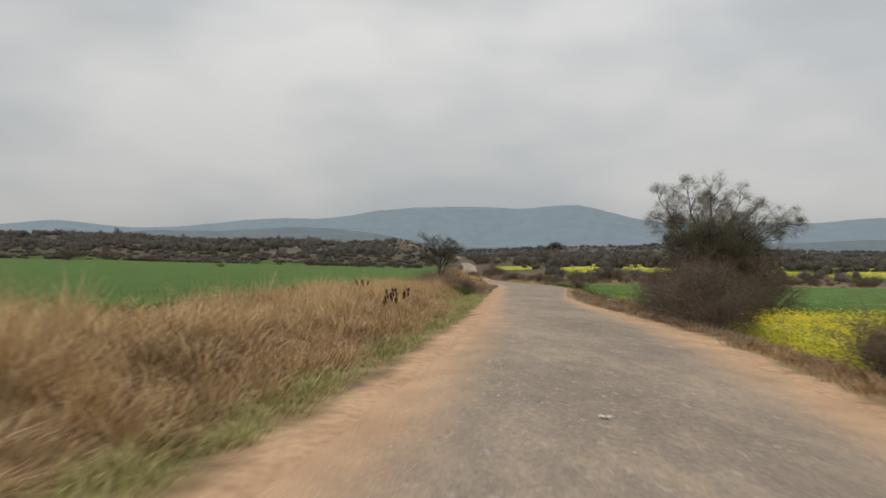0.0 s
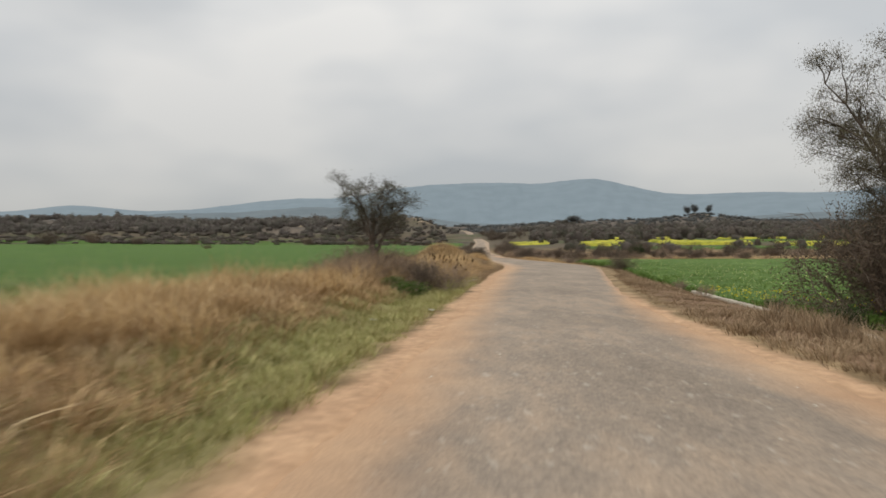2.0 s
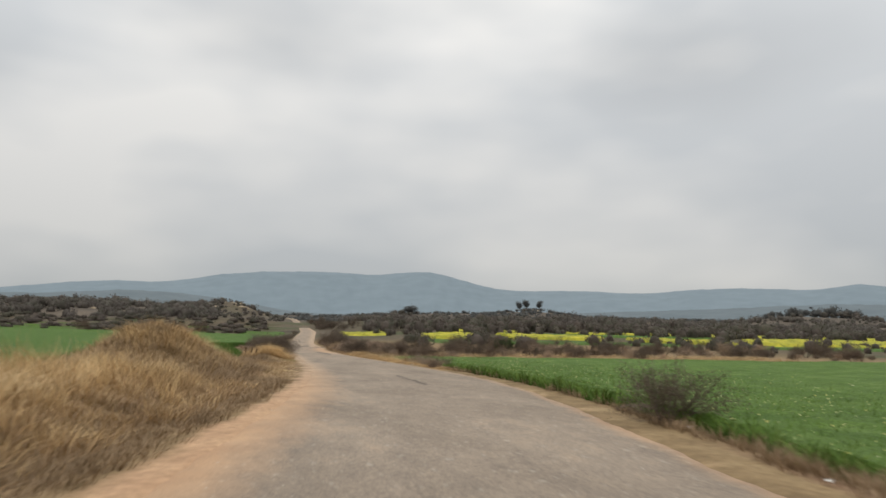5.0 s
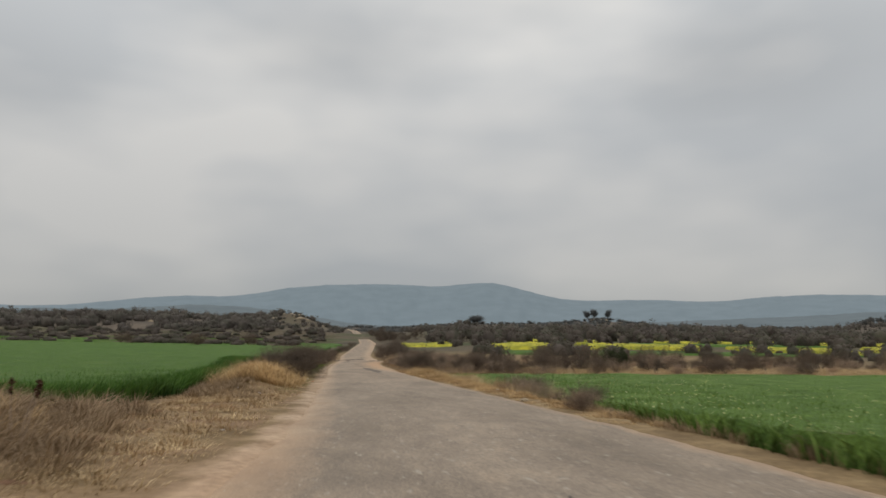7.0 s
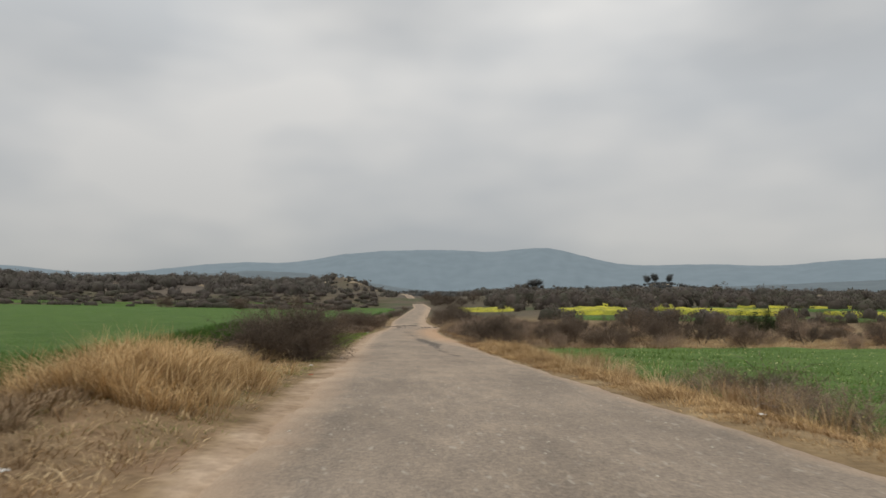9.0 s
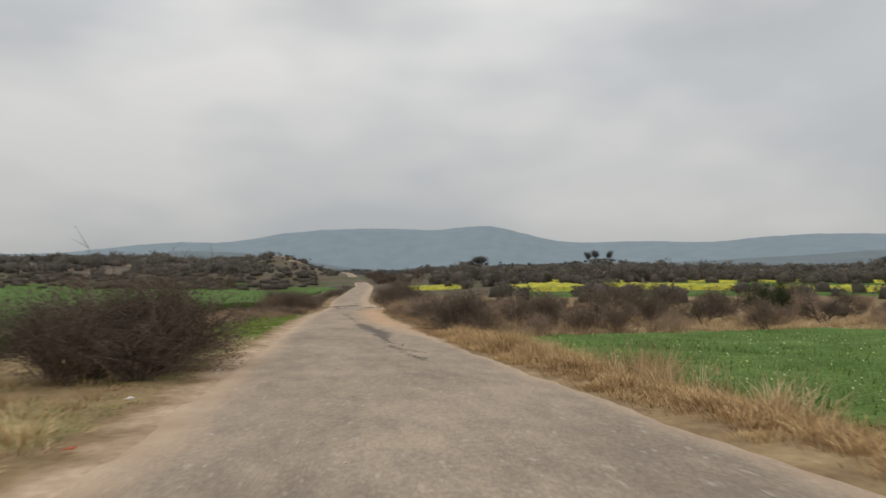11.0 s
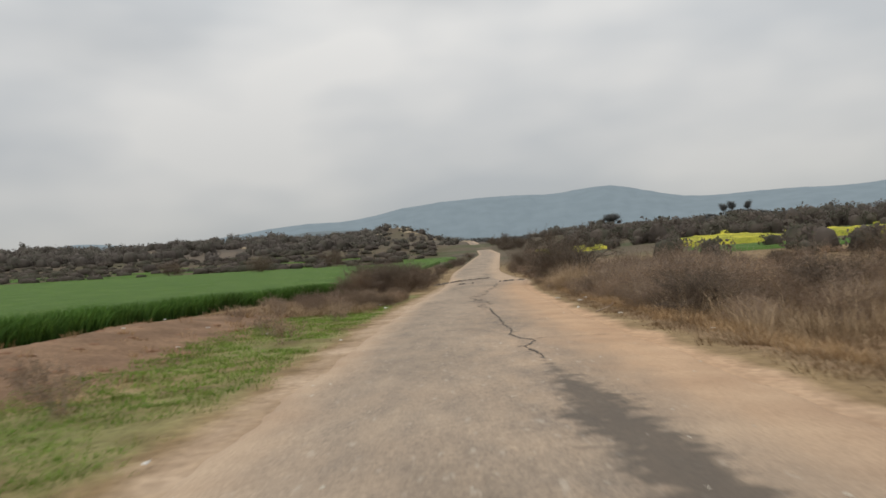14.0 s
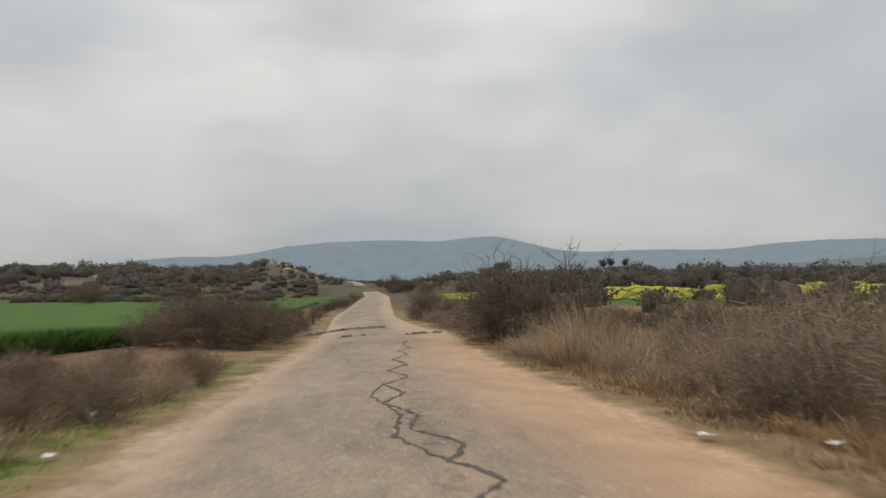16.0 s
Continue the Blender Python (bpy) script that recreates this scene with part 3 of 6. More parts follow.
crack([(14.44, 150.5), (14.45, 152.4), (14.62, 153.2), (14.3, 154.3), (14.45, 155.2), (14.8, 155.8), (14.5, 156.5), (14.75, 157.3), (14.35, 158.2), (14.6, 159.2), (14.3, 160.5), (14.7, 161.6), (14.5, 163.0), (15.0, 164.4), (14.75, 166.0), (15.3, 167.8), (15.1, 169.6), (15.7, 171.6), (15.6, 173.4), (16.2, 175.2), (16.1, 177.0), (16.6, 180.0)], 0.036, 6)
crack([(14.45, 156.6), (14.1, 158.0), (14.25, 159.6), (14.05, 161.5), (14.4, 163.4)], 0.026, 12)
crack([(13.25, 77.0), (13.4, 79.0), (13.2, 81.0), (13.45, 83.2)], 0.022, 7)
# broken edges of a worn-out strip right across the road, shadow lines painted as dark strips
for i, (knots, wide) in enumerate((([(12.3, 188.4), (13.5, 191.6), (14.4, 194.0)], 0.30), ([(14.2, 194.6), (15.4, 196.0), (17.0, 198.0)], 0.26), ([(17.2, 185.6), (18.3, 187.4), (19.1, 187.8)], 0.26),
                                  ([(13.9, 184.2), (15.2, 185.6)], 0.16))):
    crack(knots, wide, 14 + i, 0.1, "broken edge of the worn asphalt with its shadow line painted dark", 0.10)

# pale chips and flecks lying on the asphalt
n = 800
cy = rng.uniform(2, 175, n)
cs = rng.beta(0.9, 0.9, n)
cx = left_edge(cy) + cs * (right_edge(cy) - left_edge(cy))
csz = rng.uniform(0.006, 0.019, n)
base = np.stack([cx, cy, road_z(cx, cy) + 0.006], 1)
corner = np.array([[-1, -0.7, 0], [1, -0.8, 0], [0.8, 0.9, 0], [-0.9, 0.7, 0], [0.1, 0, 0.5]])
vv = (base[:, None] + corner[None] * csz[:, None, None] * rng.uniform(0.7, 1.4, (n, 5, 1))).reshape(-1, 3)
k5 = np.arange(n)[:, None, None] * 5
ff = (k5 + np.array([[0, 1, 4], [1, 2, 4], [2, 3, 4], [3, 0, 4]])[None]).reshape(-1, 3)
chips = new("stone_chips", fast_mesh("stone_chips", vv, ff, STONE_CHIP))
tagged(chips, "loose pale stone chips scattered on the road", "gravel", kind="stuff")


# ---------------- grass, crops ----------------
def blade_mesh(name, P, h, w, lean, mat, fold=0.55):
    """One bent tapering blade at each point."""
    N = len(P)
    a = rng.uniform(0, 2 * np.pi, N)
    d = np.stack([np.cos(a), np.sin(a), 0 * a], 1) * (w / 2)[:, None]
    up = np.stack([0 * h, 0 * h, h], 1)
    l3 = np.concatenate([lean, np.zeros((N, 1))], 1)
    mid = P + up * fold + l3 * 0.35
    tip = P + up * (1 - 0.25 * np.clip(np.hypot(*lean.T) / np.maximum(h, 0.01), 0, 1))[:, None] + l3
    V = np.stack([P - d, P + d, mid - d * 0.9, mid + d * 0.9, tip], 1).reshape(-1, 3)
    k = np.arange(N)[:, None, None] * 5
    Fc = (k + np.array([[0, 1, 3], [0, 3, 2], [2, 3, 4]])[None]).reshape(-1, 3)
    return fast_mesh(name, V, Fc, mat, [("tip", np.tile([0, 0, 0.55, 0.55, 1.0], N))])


def tufts(name, xs, ys, tall, count, spread, mat, label, width=(0.006, 0.014), lean=0.45, sink=0.02, sway=0.0):
    """Tussocks at the given places, each a fan of blades."""
    M = len(xs)
    cnt = np.maximum((count * rng.uniform(0.5, 1.4, M)).astype(int), 3)
    i = np.repeat(np.arange(M), cnt)
    N = len(i)
    a, r = rng.uniform(0, 2 * np.pi, N), np.sqrt(rng.uniform(0, 1, N))
    rr = r * spread * rng.uniform(0.6, 1.3, M)[i]
    x, y = xs[i] + np.cos(a) * rr, ys[i] + np.sin(a) * rr
    h = tall[i] * rng.uniform(0.45, 1.1, N) * (1 - 0.25 * r)
    out = np.stack([np.cos(a), np.sin(a)], 1) * (r * lean * h)[:, None]
    wind = rng.normal(0, 0.16, (M, 2))[i] * h[:, None] + rng.normal(0, 0.26, (N, 2)) * h[:, None]
    wind = wind + sway * np.stack([ripple(xs, ys, 1.6, 3.0), ripple(xs, ys, 1.6, 8.0)], 1)[i] * h[:, None]
    P = np.stack([x, y, ground_z(x, y) - sink], 1)
    ob = new(name, blade_mesh(name, P, h, rng.uniform(*width, N), out + wind, mat))
    return tagged(ob, label, "grass", kind="stuff")


def verge(y0, y1, per_metre, near, far_, left=True, keep=None):
    """Random places along a verge: distances near..far_ out from the road's edge."""
    m = int((y1 - y0) * per_metre)
    ys = rng.uniform(y0, y1, m)
    o = rng.uniform(near, far_, m)
    xs = left_edge(ys) - o if left else right_edge(ys) + o
    if keep is not None:
        ok = keep(xs, ys)
        xs, ys = xs[ok], ys[ok]
    return xs, ys


def aslant(x, y):
    """How far the end of the green crop is drawn out away from the road."""
    return smooth(112, 131, y) * 0.27 * np.clip(x - 21, 0, 12)


def lawn_room(y):
    """How much further out the bank stands where the short grass is wide."""
    return 0.8 * smooth(26, 30, y) * (1 - smooth(48, 55, y))


# tall dry grass on the left bank, in leaning lumps with hollows between
def bank_lump(x, y):
    return 0.62 * ripple(x, y, 2.3, 2.0) + 0.38 * ripple(x, y, 0.9, 5.0)


xs, ys = verge(-3, 76, 30, 1.4, 6.2, keep=lambda x, y: rng.uniform(0, 1, len(x)) < smooth(1.4, 2.5, left_edge(y) - x - lawn_room(y) + 0.5 * ripple(x, y, 2.0, 1)) * smooth(-0.62, -0.12, bank_lump(x, y)) * (1 - smooth(69, 77, y)))
tall = np.clip(0.92 + 0.55 * bank_lump(xs, ys) + rng.normal(0, 0.12, len(xs)), 0.3, 1.45) * (0.50 + 0.50 * smooth(1.5, 3.2, left_edge(ys) - xs)) * (1 - 0.5 * np.exp(-((ys - 12.5) / 2.6) ** 2))
mop = rng.uniform(0, 1, len(xs)) < 0.4
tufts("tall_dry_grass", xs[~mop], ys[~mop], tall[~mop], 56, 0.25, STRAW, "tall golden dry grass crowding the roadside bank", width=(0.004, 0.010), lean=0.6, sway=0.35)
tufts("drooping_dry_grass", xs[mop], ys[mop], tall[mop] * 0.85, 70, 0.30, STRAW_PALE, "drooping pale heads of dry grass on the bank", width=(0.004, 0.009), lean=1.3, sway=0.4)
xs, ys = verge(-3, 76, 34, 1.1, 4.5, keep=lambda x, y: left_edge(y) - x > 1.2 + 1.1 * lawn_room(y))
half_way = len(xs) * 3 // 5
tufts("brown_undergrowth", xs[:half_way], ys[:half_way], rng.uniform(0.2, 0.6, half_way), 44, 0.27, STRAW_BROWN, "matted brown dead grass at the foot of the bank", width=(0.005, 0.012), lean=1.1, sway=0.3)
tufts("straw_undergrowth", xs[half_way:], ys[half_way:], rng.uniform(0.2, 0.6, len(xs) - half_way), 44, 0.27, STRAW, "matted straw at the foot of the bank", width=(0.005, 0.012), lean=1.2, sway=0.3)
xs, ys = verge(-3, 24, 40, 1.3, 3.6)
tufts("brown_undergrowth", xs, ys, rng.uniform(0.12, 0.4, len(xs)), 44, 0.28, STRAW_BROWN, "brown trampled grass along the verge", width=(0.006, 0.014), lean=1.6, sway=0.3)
# the bank and grass mound further on
xs = rng.normal(5.0, 1.9, 1300)
ys = rng.normal(85, 5.5, 1300)
ok = (left_edge(ys) - xs > 2.0) & (ys < 93) & (xs > along(EAST_OF_WHEAT, ys))
tufts("fallen_dry_grass", xs[ok], ys[ok], rng.uniform(0.25, 0.7, ok.sum()) * (1 - 0.5 * smooth(85, 92, ys[ok])), 52, 0.27, DULL_STRAW, "brown dry grass lying over an earth bank", width=(0.005, 0.012), lean=1.5, sway=0.4)
xs, ys = rng.normal(8.7, 0.65, 300), rng.normal(105.2, 2.6, 300)
ok = (left_edge(ys) - xs > 0.9) & (ys > 102.6)
tufts("dry_grass_mound", xs[ok], ys[ok], rng.uniform(0.4, 1.0, ok.sum()), 64, 0.25, STRAW, "mound of pale golden dry grass beside the road", width=(0.005, 0.011), lean=1.1, sway=0.3)
xs, ys = rng.normal(5.0, 1.1, 260), rng.normal(83.0, 3.2, 260)
ok = (left_edge(ys) - xs > 2.6) & (ys < 90)
tufts("bank_top_grass", xs[ok], ys[ok], rng.uniform(0.5, 0.95, ok.sum()), 54, 0.26, STRAW, "thick golden dry grass on top of the bank", width=(0.005, 0.011), lean=1.1, sway=0.4)
xs, ys = rng.normal(7.9, 0.7, 150), rng.normal(102.6, 2.0, 150)
ok = (left_edge(ys) - xs > 1.2) & (xs > along(EAST_OF_WHEAT, ys) + 0.2)
tufts("dry_grass_mound", xs[ok], ys[ok], rng.uniform(0.2, 0.5, ok.sum()), 56, 0.24, DULL_STRAW, "low tangle of brown dry grass", lean=1.4)
xs, ys = rng.uniform(3.6, 7.6, 150), rng.uniform(76, 93, 150)
ok = (left_edge(ys) - xs > 2.0) & (xs > along(EAST_OF_WHEAT, ys))
tufts("drooping_grass", xs[ok], ys[ok], rng.uniform(0.4, 0.75, ok.sum()), 120, 0.34, DULL_STRAW, "drooping mops of dry grass over the bank", width=(0.005, 0.012), lean=1.7)
xs, ys = verge(78, 112, 30, 0.8, 4.6, keep=lambda x, y: x > along(EAST_OF_WHEAT, y) + 0.2)
tufts("straw_litter", xs, ys, rng.uniform(0.06, 0.2, len(xs)), 30, 0.3, STRAW_PALE, "flattened straw strewn over bare earth", lean=2.2)
xs, ys = verge(80, 116, 14, 1.0, 5.5, keep=lambda x, y: x > along(EAST_OF_WHEAT, y) + 0.3)
tufts("sparse_dry_grass", xs, ys, rng.uniform(0.1, 0.3, len(xs)), 26, 0.2, STRAW_BROWN, "thin flattened dry grass on bare earth", lean=1.0)
# dull low grass along the sand past the bend
xs, ys = verge(50, 80, 50, 0.7, 2.3)
tufts("dull_verge_grass", xs, ys, rng.uniform(0.1, 0.36, len(xs)), 30, 0.24, DULL_STRAW, "low dull brown grass along the sandy edge", width=(0.005, 0.012), lean=1.1, sway=0.2)
# short green grass
xs, ys = verge(-2, 55, 56, 0.75, 2.4, keep=lambda x, y: (ripple(x, y, 3.0, 2.5) > -0.5) & (left_edge(y) - x < 1.45 + 0.95 * smooth(12, 22, y)))
tufts("green_verge_grass", xs, ys, rng.uniform(0.12, 0.34, len(xs)), 26, 0.2, TURF, "dull green grass at the foot of the dry bank", width=(0.005, 0.012), lean=0.8)
xs, ys = verge(26, 54, 60, 0.8, 3.0)
tufts("bright_verge_grass", xs, ys, rng.uniform(0.06, 0.18, len(xs)), 18, 0.18, TURF, "short yellow-green grass on the wide verge", width=(0.005, 0.012))
xs, ys = verge(-2, 55, 40, 0.7, 2.0, keep=lambda x, y: (ripple(x, y, 4.0, 1.5) > -0.5) & (left_edge(y) - x < 1.3 + 0.9 * smooth(14, 24, y)))
tufts("short_green_grass", xs, ys, rng.uniform(0.06, 0.16, len(xs)), 16, 0.16, TURF, "low green and yellowing verge grass", width=(0.004, 0.010))
xs, ys = verge(101, 172, 46, 0.6, 4.2, keep=lambda x, y: rng.uniform(0, 1, len(x)) < 0.35 + 0.65 * (ripple(x, y, 2.2, 6.0) > -0.2))
tufts("verge_turf", xs, ys, rng.uniform(0.05, 0.13, len(xs)), 16, 0.17, MEADOW, "short green turf on the verge", width=(0.004, 0.010))
xs, ys = verge(118, 175, 3, 2.5, 7.5, keep=lambda x, y: x > along(EAST_OF_WHEAT, y) + 0.3)
tufts("bank_weeds", xs, ys, rng.uniform(0.1, 0.32, len(xs)), 24, 0.18, STRAW_BROWN, "withered brown weeds on a bare soil bank")
xs, ys = verge(130, 160, 170, 0.9, 3.9, keep=lambda x, y: ripple(x, y, 2.6, 6.5) > -0.4)
tufts("lush_turf", xs, ys, rng.uniform(0.05, 0.12, len(xs)), 16, 0.2, LUSH, "fresh green grass patches on the verge", width=(0.006, 0.014))
xs, ys = verge(155, 170, 26, 1.3, 6.5)
tufts("scrub_grass", xs, ys, rng.uniform(0.25, 0.6, len(xs)), 44, 0.3, DULL_STRAW, "tangled brown grass among low roadside scrub", width=(0.005, 0.012), lean=1.2, sway=0.3)
# right verge
xs, ys = verge(-2, 60, 40, 0.6, 3.0, left=False)
tall = rng.uniform(0.12, 0.34, len(xs)) * (1 - 0.6 * smooth(36, 38, ys) * (1 - smooth(45, 48, ys)))
for pick, mat in ((ys < 14, STRAW_BROWN), (ys >= 14, DULL_STRAW)):
    tufts("right_verge_grass", xs[pick], ys[pick], tall[pick], 30, 0.22, mat, "low brown grass on the sloping verge", lean=1.0, sway=0.2)
xs, ys = verge(29, 36.0, 22, 1.8, 3.2, left=False)
tufts("culvert_grass", xs, ys, rng.uniform(0.35, 0.7, len(xs)), 36, 0.22, DULL_STRAW, "brown grass growing over the culvert wall")
xs, ys = verge(60, 96, 18, 0.9, 2.1, left=False)
tufts("right_verge_grass", xs, ys, rng.uniform(0.15, 0.4, len(xs)), 30, 0.2, DULL_STRAW, "low brown grass between road and field")
xs, ys = verge(90, 136, 62, 0.35, 3.3, left=False, keep=lambda x, y: (x < along(WEST_OF_GREENS, y) + 0.4) & (rng.uniform(0, 1, len(x)) < 0.45 + 0.55 * smooth(99, 106, y)))
tall = np.clip(0.50 + 0.24 * ripple(xs, ys, 1.5, 3.0), 0.15, 0.85) * (0.50 + (0.25 * smooth(102, 112, ys) + 0.65 * smooth(117.5, 121, ys)) * (1 - smooth(127, 133, ys))) * (0.45 + 0.65 * smooth(0.3, 1.6, xs - right_edge(ys)))
pick = rng.uniform(0, 1, len(xs)) < 0.5 * (1 - smooth(124, 131, ys)) + 0.08
tufts("straw_verge_grass", xs[pick], ys[pick], tall[pick], 52, 0.25, STRAW, "thick straw-coloured grass on the verge beside the field", width=(0.005, 0.011), lean=1.0, sway=0.3)
tufts("straw_verge_grass", xs[~pick], ys[~pick], tall[~pick] * 0.85, 44, 0.25, STRAW_BROWN, "tangled brown grass on the verge beside the field", width=(0.005, 0.011), lean=1.2, sway=0.3)
xs, ys = verge(97, 134, 3, 1.6, 3.0, left=False, keep=lambda x, y: x < along(WEST_OF_GREENS, y) + 0.3)
tufts("standing_straw", xs, ys, rng.uniform(0.6, 1.0, len(xs)), 46, 0.16, STRAW_PALE, "upright clumps of straw standing in the verge", lean=0.3)
xs, ys = rng.normal(19.2, 0.3, 20), rng.normal(117.3, 0.4, 20)
tufts("standing_straw", xs, ys, rng.uniform(0.9, 1.4, 20), 60, 0.2, STRAW_BROWN, "tall brown clump of straw at the field edge", lean=0.35)
xs, ys = rng.normal(18.9, 0.5, 18), rng.normal(105.5, 0.8, 18)
tufts("standing_straw", xs, ys, rng.uniform(0.6, 0.95, 18), 60, 0.2, STRAW_BROWN, "tall brown clump of straw at the field edge", lean=0.35)
xs, ys = verge(132, 200, 60, 0.8, 5.0, left=False)
tufts("matted_grass", xs, ys, rng.uniform(0.07, 0.22, len(xs)), 26, 0.22, DULL_STRAW, "matted low brown grass on the dusty verge", lean=1.2)
xs, ys = verge(132, 200, 16, 1.6, 6.0, left=False)
tufts("rough_grass", xs, ys, rng.uniform(0.2, 0.55, len(xs)), 34, 0.24, DULL_STRAW, "rough dry grass among roadside scrub")
xs, ys = verge(145, 196, 15, 3.5, 14, left=False)
tufts("reedy_grass", xs, ys, rng.uniform(0.4, 0.9, len(xs)), 34, 0.26, DULL_STRAW, "tall reedy dry grass behind the verge", lean=0.3)
xs, ys, tall = [], [], []
for cx, cy, high, many in ((19.3, 167.2, 1.9, 16), (20.3, 168.2, 2.1, 18), (19.6, 165.0, 1.5, 12), (20.9, 166.0, 1.7, 14), (21.8, 164.0, 1.5, 12), (19.2, 170.4, 1.2, 9), (20.6, 162.6, 1.3, 9), (19.3, 162.4, 0.9, 8),
                           (22.6, 161.0, 1.4, 10), (21.0, 159.0, 1.1, 8), (23.4, 158.0, 1.3, 9), (22.2, 155.4, 1.1, 8), (24.6, 155.0, 1.2, 9), (20.4, 154.0, 0.8, 7), (19.3, 173.6, 1.0, 7)):
    xs.append(rng.normal(cx, 0.38, many))
    ys.append(rng.normal(cy, 0.45, many))
    tall.append(high * rng.uniform(0.6, 1.05, many))
tufts("tall_reeds", np.concatenate(xs), np.concatenate(ys), np.concatenate(tall), 72, 0.28, REED, "tall pale reedy grass standing in roadside scrub", width=(0.005, 0.010), lean=0.55, sway=0.2)
m = 1500
xs, ys = rng.uniform(19, 80, m), rng.uniform(131.5, 152, m)
ok = (xs > right_edge(ys) + 2) & (ys > 131.5 + aslant(xs, 131.5))
for pick, mat in ((ok & (xs > 31), STRAW_PALE), (ok & (xs <= 31), DULL_STRAW)):
    tufts("field_end_grass", xs[pick], ys[pick], rng.uniform(0.3, 0.75, pick.sum()), 40, 0.35, mat, "dry grass along the end of the field", width=(0.01, 0.02))


def canopy(name, y0, y1, inner, outer, height, mat, label, category, step=0.5, sign=1, wild=0.06, drawn=None):
    """The closed top of a crop, from an inner line outwards to another, with a side facing the road."""
    ys = np.arange(y0, y1 + 0.01, step)
    f = np.concatenate([[0, 0.0], np.cumsum(0.35 * 1.06 ** np.arange(60))])
    f = f / f[-1]
    Yc, Fc = np.meshgrid(ys, f, indexing="ij")
    xi, xo = inner(ys)[:, None], outer(ys)[:, None]
    Xc = xi + (xo - xi) * Fc + 0.18 * ripple(Yc * 2, Yc, 0.8, 2.0) * (Fc == 0)
    if drawn:
        Yc = Yc + drawn(Xc, Yc)
    top = ground_z(Xc, Yc) + height(Yc) * (0.9 + 0.12 * ripple(Xc, Yc, 2.5, 1.0)) + wild * ripple(Xc, Yc, 0.33, 4.0)
    Zc = top.copy()
    Zc[:, 0] = ground_z(Xc[:, 0], Yc[:, 0]) - 0.05
    Zc[0], Zc[-1] = ground_z(Xc[0], Yc[0]) - 0.05, ground_z(Xc[-1], Yc[-1]) - 0.05
    faces = grid_faces(*Xc.shape)
    ob = new(name, fast_mesh(name, np.stack([Xc, Yc, Zc], 2).reshape(-1, 3), faces[:, ::sign], mat))
    return tagged(ob, label, category, kind="stuff")


def standing_crop(name, xs, ys, tall, mat, label, category, width, lean=0.28):
    N = len(xs)
    h = tall * rng.uniform(0.65, 1.15, N)
    P = np.stack([xs, ys, ground_z(xs, ys)], 1)
    ob = new(name, blade_mesh(name, P, h, rng.uniform(*width, N), rng.normal(0, lean, (N, 2)) * h[:, None], mat))
    return tagged(ob, label, category, kind="stuff")


wheat_in = lambda y: along(EAST_OF_WHEAT, y)
canopy("wheat_field", -30, 262, lambda y: wheat_in(y) - 0.35, lambda y: wheat_in(y) - 150 - 0.35 * y, lambda y: 0.46 + 0.30 * smooth(104, 128, y) * (1 - smooth(180, 200, y)), WHEAT_TOP, "even green field of young wheat", "crop field", 0.6, 1)
yw = np.concatenate([rng.uniform(-5, 205, 52000), rng.uniform(88, 185, 26000)])
ow = np.abs(rng.normal(0, 3.0, len(yw))) - 0.15
standing_crop("wheat_edge", wheat_in(yw) - ow, yw, 0.56, WHEAT, "upright green wheat stems along the field edge", "crop", (0.012, 0.03))
yw = rng.uniform(86, 190, 60000)
ow = rng.uniform(-0.25, 0.55, len(yw)) + 0.12 * ripple(yw * 2, yw, 0.7, 3.0)
standing_crop("wheat_front", wheat_in(yw) - ow, yw, 0.66 + 0.24 * smooth(104, 128, yw) * (1 - smooth(178, 190, yw)), WHEAT, "dense dark green wheat leaves facing the road", "crop", (0.016, 0.04), 0.36)
greens_in = lambda y: along(WEST_OF_GREENS, y)
canopy("leaf_crop_field", 27, 131, greens_in, lambda y: 150 + 12 * np.sin(y / 9), lambda y: 0.40 + 0 * y, LEAFY_TOP, "low dense green leaf crop with a few yellow flowers", "crop field", 0.5, -1, 0.08, aslant)
yg = np.concatenate([rng.uniform(28, 131, 85000), 131 - np.abs(rng.normal(0, 3.0, 6000))])
og = np.abs(rng.normal(0, 7.0, len(yg))) - 0.2
og[-6000:] = rng.uniform(0, 60, 6000)
xg = greens_in(yg) + og
standing_crop("leaf_crop_edge", xg, yg + aslant(xg, yg), 0.50, LEAFY, "broad green leaves at the edge of the crop", "crop", (0.02, 0.05), 0.5)
mustard_in = lambda y: right_edge(y) + 2.7 + 0.35 * np.sin(y)
canopy("mustard_field", 9, 26.2, mustard_in, lambda y: 90 + 3 * np.sin(y / 6), lambda y: 0.62 + 0 * y, MUSTARD_TOP, "bright yellow flowering mustard field", "crop field", 0.4, -1, 0.1)


def blossoms(name, xs, ys, z, size, mat, label, spread=1.0):
    """Small four-petalled flower clusters, as crossed pairs of leaves."""
    N = len(xs)
    nrm = rng.normal(0, 1, (N, 3))
    nrm[:, 2] = np.abs(nrm[:, 2]) + 0.6
    nrm /= np.linalg.norm(nrm, axis=1, keepdims=True)
    t = np.cross(nrm, rng.normal(0, 1, (N, 3)))
    t /= np.linalg.norm(t, axis=1, keepdims=True)
    b = np.cross(nrm, t)
    s = (size * rng.uniform(0.6, 1.3, N))[:, None]
    P = np.stack([xs, ys, z], 1)
    V = np.stack([P - t * s, P + b * s * 0.7, P + t * s, P - b * s * 0.7], 1).reshape(-1, 3)
    ob = new(name, fast_mesh(name, V, np.arange(4 * N).reshape(N, 4), mat, shade=False))
    return tagged(ob, label, "flowers", kind="stuff")


